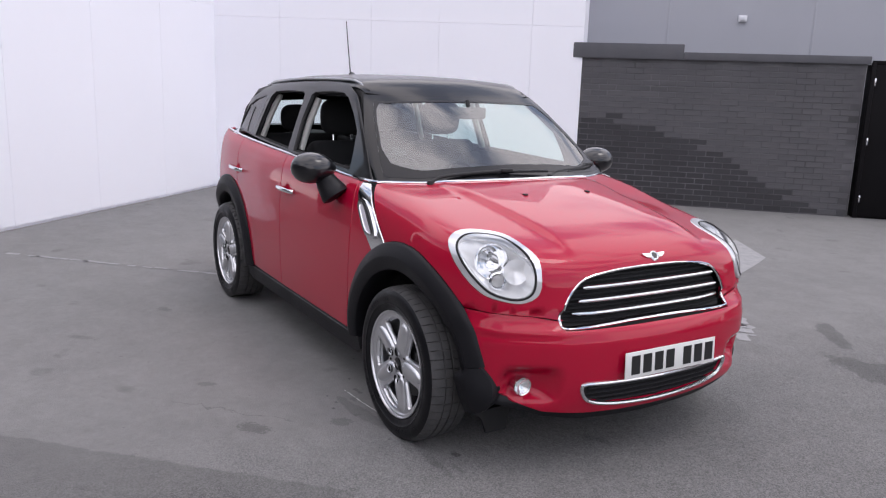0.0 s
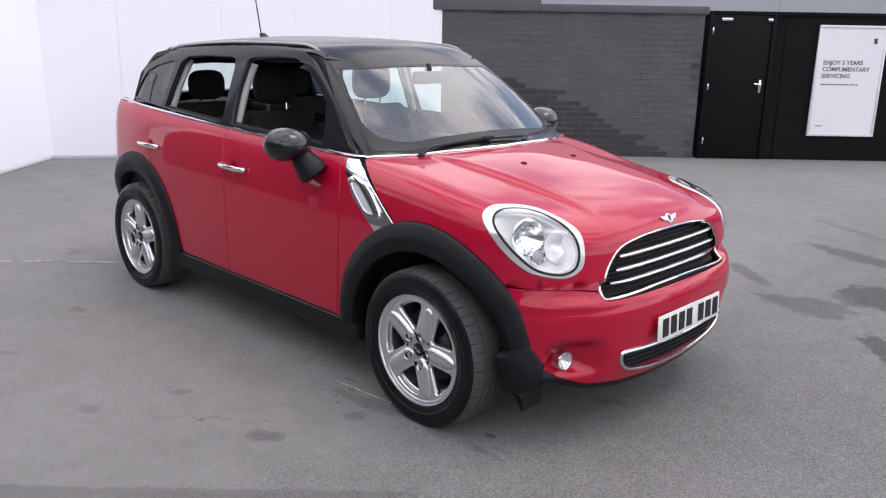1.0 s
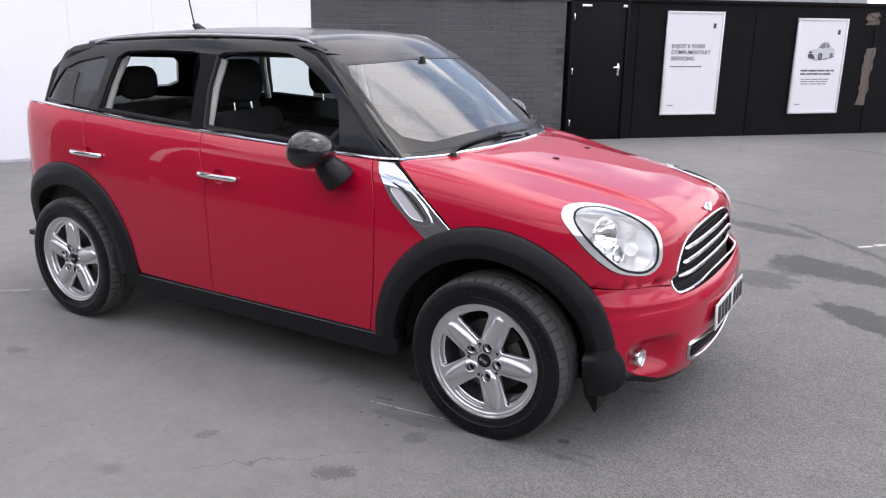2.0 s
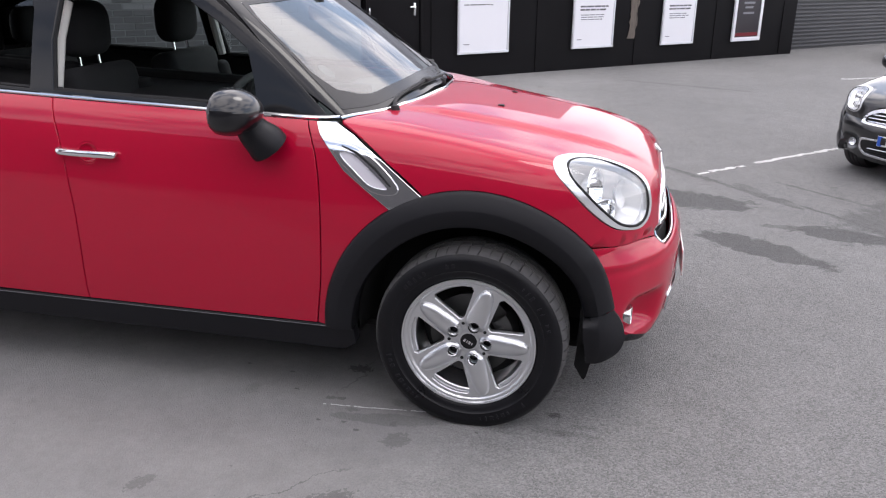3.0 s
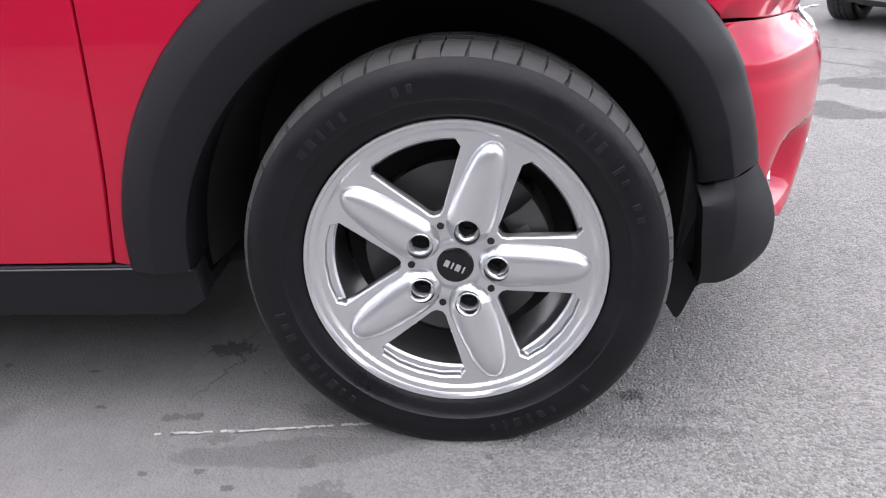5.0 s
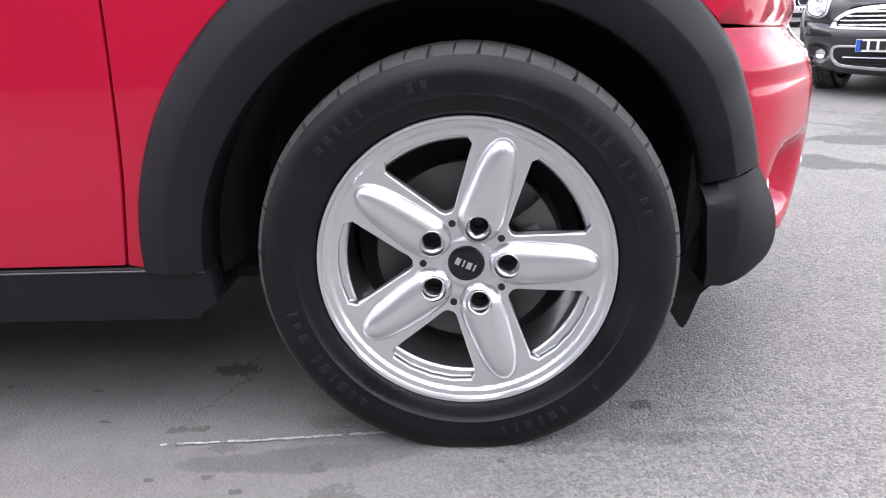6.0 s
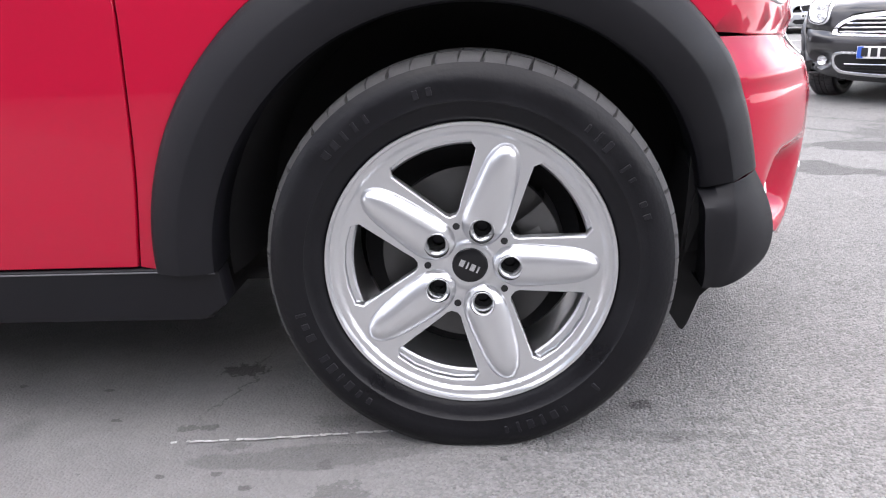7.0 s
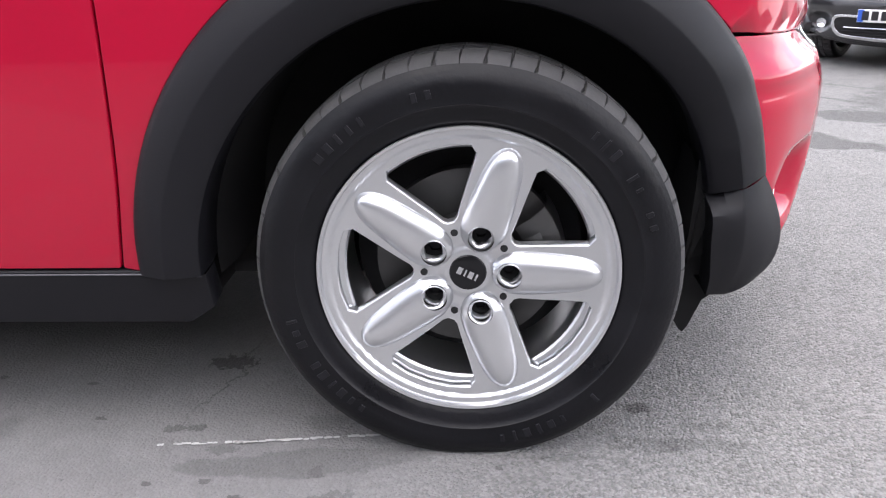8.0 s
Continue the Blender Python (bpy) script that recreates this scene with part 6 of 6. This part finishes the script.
worn_line([(-.55, -.853), (-.40, -.843), (-.15, -.817)], .009, 1, .85, "thin worn white chalk line on asphalt", (.004, .018))
worn_line([(1.11, 3.30), (1.46, 3.64)], .07, 2, 1.0, "worn white parking line on asphalt")
worn_line([(1.60, 3.80), (2.55, 4.77)], .07, 3, 1.0, "worn white parking line on asphalt")
worn_line([(3.65, 10.02), (5.2, 10.95)], .09, 5, .97, "white parking line on asphalt")
worn_line([(-4.95, -2.48), (-3.1, -.64)], .06, 6, .85, "faded white parking line on asphalt")
bm = bmesh.new()
bm.faces.new([bm.verts.new((x, y, .0035)) for x, y in [(-2.62, 4.60), (-2.2, 3.75), (-1.46, 3.22), (-1.66, 3.70), (-1.85, 4.10)]])
tagged(part("painted_arrow", bm, FADED_PAINT), "worn white painted arrow on the asphalt", "road marking", kind="structure")
worn_line([(-.56, 2.12), (-.20, 1.78)], .16, 9, .9, "faded white paint patch on asphalt")

# ---- parked cars ----
def parked(name, m, size, paint, label, keep):
    """Another car of the same family of shapes, in other paint."""
    p = thing(name, label, "car", m=m @ Matrix.Diagonal((size, size, size, 1)))
    meshes, made = {}, {}
    for ob in car.children_recursive:
        top = ob
        while top.parent is not car:
            top = top.parent
        if top.name.split(".")[0] not in keep:
            continue
        dup = ob.copy()
        scene.collection.objects.link(dup)
        if ob.data not in meshes:
            me = ob.data
            if me.materials and me.materials[0] in (RED, GLOSS_BLACK, CLADDING):
                me = me.copy()
                me.materials[0] = paint if ob.data.materials[0] is not GLOSS_BLACK else GLOSS_BLACK
            meshes[ob.data] = me
        dup.data = meshes[ob.data]
        made[ob] = dup
        if "label" in dup.keys() and "red" in dup["label"].split():
            dup["label"] = dup["label"].replace("red ", paint.name.split("_")[0] + " ")
        if dup.name.startswith("bonnet"):
            dup["label"] = "glossy " + paint.name.split("_")[0] + " bonnet"
    for ob, dup in made.items():
        dup.parent = p if ob.parent is car else made[ob.parent]
    return p


low_z = curve([0, .24, .388, .456, .65, .885, 1.06, 1.30, 1.60], [0, .195, .332, .392, .530, .721, .885, 1.13, 1.40])


def low_x(x):
    return .738 - (.738 - x) * .88


def lowered(p):
    """A lower, shorter hatchback: the shell sinks, the wheels shrink a little."""
    for top in p.children:
        if top.name.startswith("wheel") and not top.name.startswith("wheel_arch"):
            c = top.matrix_basis.translation
            top.matrix_basis = Matrix.Translation((low_x(c.x) - .02, c.y * .87, c.z * .92)) @ Matrix.Diagonal((.92, 1, .92, 1)) @ Matrix.Translation(-c) @ top.matrix_basis
            continue
        for ob in (top, *top.children_recursive):
            m, o = Matrix.Identity(4), ob
            while o is not p:
                m, o = o.matrix_basis @ m, o.parent
            me = ob.data = ob.data.copy()
            if "custom_normal" in me.attributes:
                me.attributes.remove(me.attributes["custom_normal"])
            back = m.inverted()
            for v in me.vertices:
                w = m @ v.co
                v.co = back @ Vector((low_x(w.x), w.y, float(low_z(w.z))))
            me.set_sharp_from_angle(angle=radians(40))


def chrome_band(parent, name, ring, width, mat, label):
    """A flat bright band round an opening in the nose."""
    ring = np.array(spline(ring, 4, True))
    mid = ring.mean(0)
    d = ring - mid
    inner = mid + d * (1 - width / np.abs(d).max(0))
    return part(name, skin(name, body_f, ring, from_front, mat, .02, [inner], off=.008, rim=.018), parent=parent, label=label), inner


def hatchback_nose(p):
    """Wide oval grille with a thick chrome frame and four bars, and a chrome-framed intake with one blade."""
    ring = [(-.494, .645), (-.47, .70), (-.40, .765), (-.27, .81), (0, .83), (.27, .81), (.40, .765), (.47, .70), (.494, .645), (.46, .622), (.25, .612), (0, .608), (-.25, .612), (-.46, .622)]
    back = part("grille", skin("grille", body_f, ring, from_front, DARK, .04, off=.002, rim=0), parent=p, label="dark oval grille with chrome bars")
    chrome_band(back, "grille_surround", ring, .036, CHROME, "thick chrome grille surround")
    for z, w in ((.650, .435), (.690, .420), (.730, .385), (.768, .315)):
        bm = bmesh.new()
        tube(bm, on_front([(y, z) for y in np.linspace(-w, w, 30)], .008), [.004] + [.0105] * 28 + [.004], 8)
        part("grille_bar", bm, CHROME, back, "chrome grille bar")
    ring = [(-.33, .449), (-.42, .445), (-.462, .42), (-.464, .355), (-.43, .30), (-.35, .27), (0, .25), (.35, .27), (.43, .30), (.464, .355), (.462, .42), (.42, .445), (.33, .449), (0, .449)]
    low = part("lower_grille", skin("lower_grille", body_f, ring, from_front, DARK, .04, off=.002, rim=0), parent=p, label="dark lower intake")
    chrome_band(low, "chrome_surround", ring, .024, SATIN, "bright chrome surround")
    bm = bmesh.new()
    tube(bm, on_front([(y, .352) for y in np.linspace(-.36, .36, 30)], .010), .0065, 8)
    part("chrome_blade", bm, SATIN, low, "thin chrome blade")
    for z in (.30, .325):
        bm = bmesh.new()
        tube(bm, on_front([(y, z) for y in np.linspace(-.38, .38, 20)], .004), .004, 6)
        part("grille_bar", bm, CLADDING, low)


def twin_grille(p):
    """Two upright rounded grilles side by side over a wide dark intake."""
    for s in (RIGHT, LEFT):
        ring = [(s * .03, .66), (s * .04, .80), (s * .10, .83), (s * .24, .82), (s * .28, .78), (s * .24, .66), (s * .15, .64)]
        back = part("grille", skin("grille", body_f, ring, from_front, DARK, .04, off=.004, rim=0), parent=p, label="dark rounded grille half")
        bm = bmesh.new()
        edge = on_front(spline(ring, 4, True), .006)
        tube(bm, [*edge, edge[0]], .012, 8, False)
        part("grille_surround", bm, CHROME, back, "chrome grille rim")
    ring = [(-.40, .40), (-.44, .33), (-.36, .28), (.36, .28), (.44, .33), (.40, .40)]
    part("lower_grille", skin("lower_grille", body_f, ring, from_front, DARK, .04, off=.004, rim=0), parent=p, label="wide dark lower intake")
    number_plate(p, (.745, .0, .50), (1, 0, .05))


KEEP = ("bonnet front_bumper bumper_lip headlight fog_light wheel wheel_arch arch_liner front_door rear_door rear_wing front_wing sill side_frame roof headliner "
        "screen_surround windscreen door_mirror inner_front inner_body underbody tailgate tailgate_frame rear_screen quarter_window front_window rear_window belt_strip dashboard front_seat "
        "rear_seat door_lining boot_lining cabin_floor bulkhead screen_strip scuttle_tray").split()


def stand(name, nose, face, size, paint, label):
    ahead = Vector((math.cos(radians(face)), math.sin(radians(face))))
    at = Vector(nose) - ahead * (.74 * size)
    return parked(name, Matrix.Translation((at.x, at.y, 0)) @ Matrix.Rotation(radians(face), 4, "Z"), size, paint, label, KEEP)


black_car = stand("parked_car", (2.529, 3.152), 227.7, .865, BLACK_METAL, "black compact hatchback parked on the asphalt yard")
hatchback_nose(black_car)
# its plate is centred and has a blue band
for ob in black_car.children_recursive:
    if ob.name.startswith("number_plate"):
        ob.matrix_basis = Matrix.Translation((.008, -.05, 0)) @ ob.matrix_basis
        bm = bmesh.new()
        box(bm, (.042, .104, .002), (-.236, 0, .0045))
        part("blue_band", bm, BLUE, ob, "blue band")
lowered(black_car)
silver_car = stand("parked_car", (5.40, 12.25), 250.0, .70, SILVER_METAL, "silver car parked by the far wall")
for ob in silver_car.children_recursive:
    if ob.name.startswith("number_plate"):
        for bar in list(ob.children):
            bpy.data.objects.remove(bar)
        bpy.data.objects.remove(ob)
        break
twin_grille(silver_car)
lowered(silver_car)
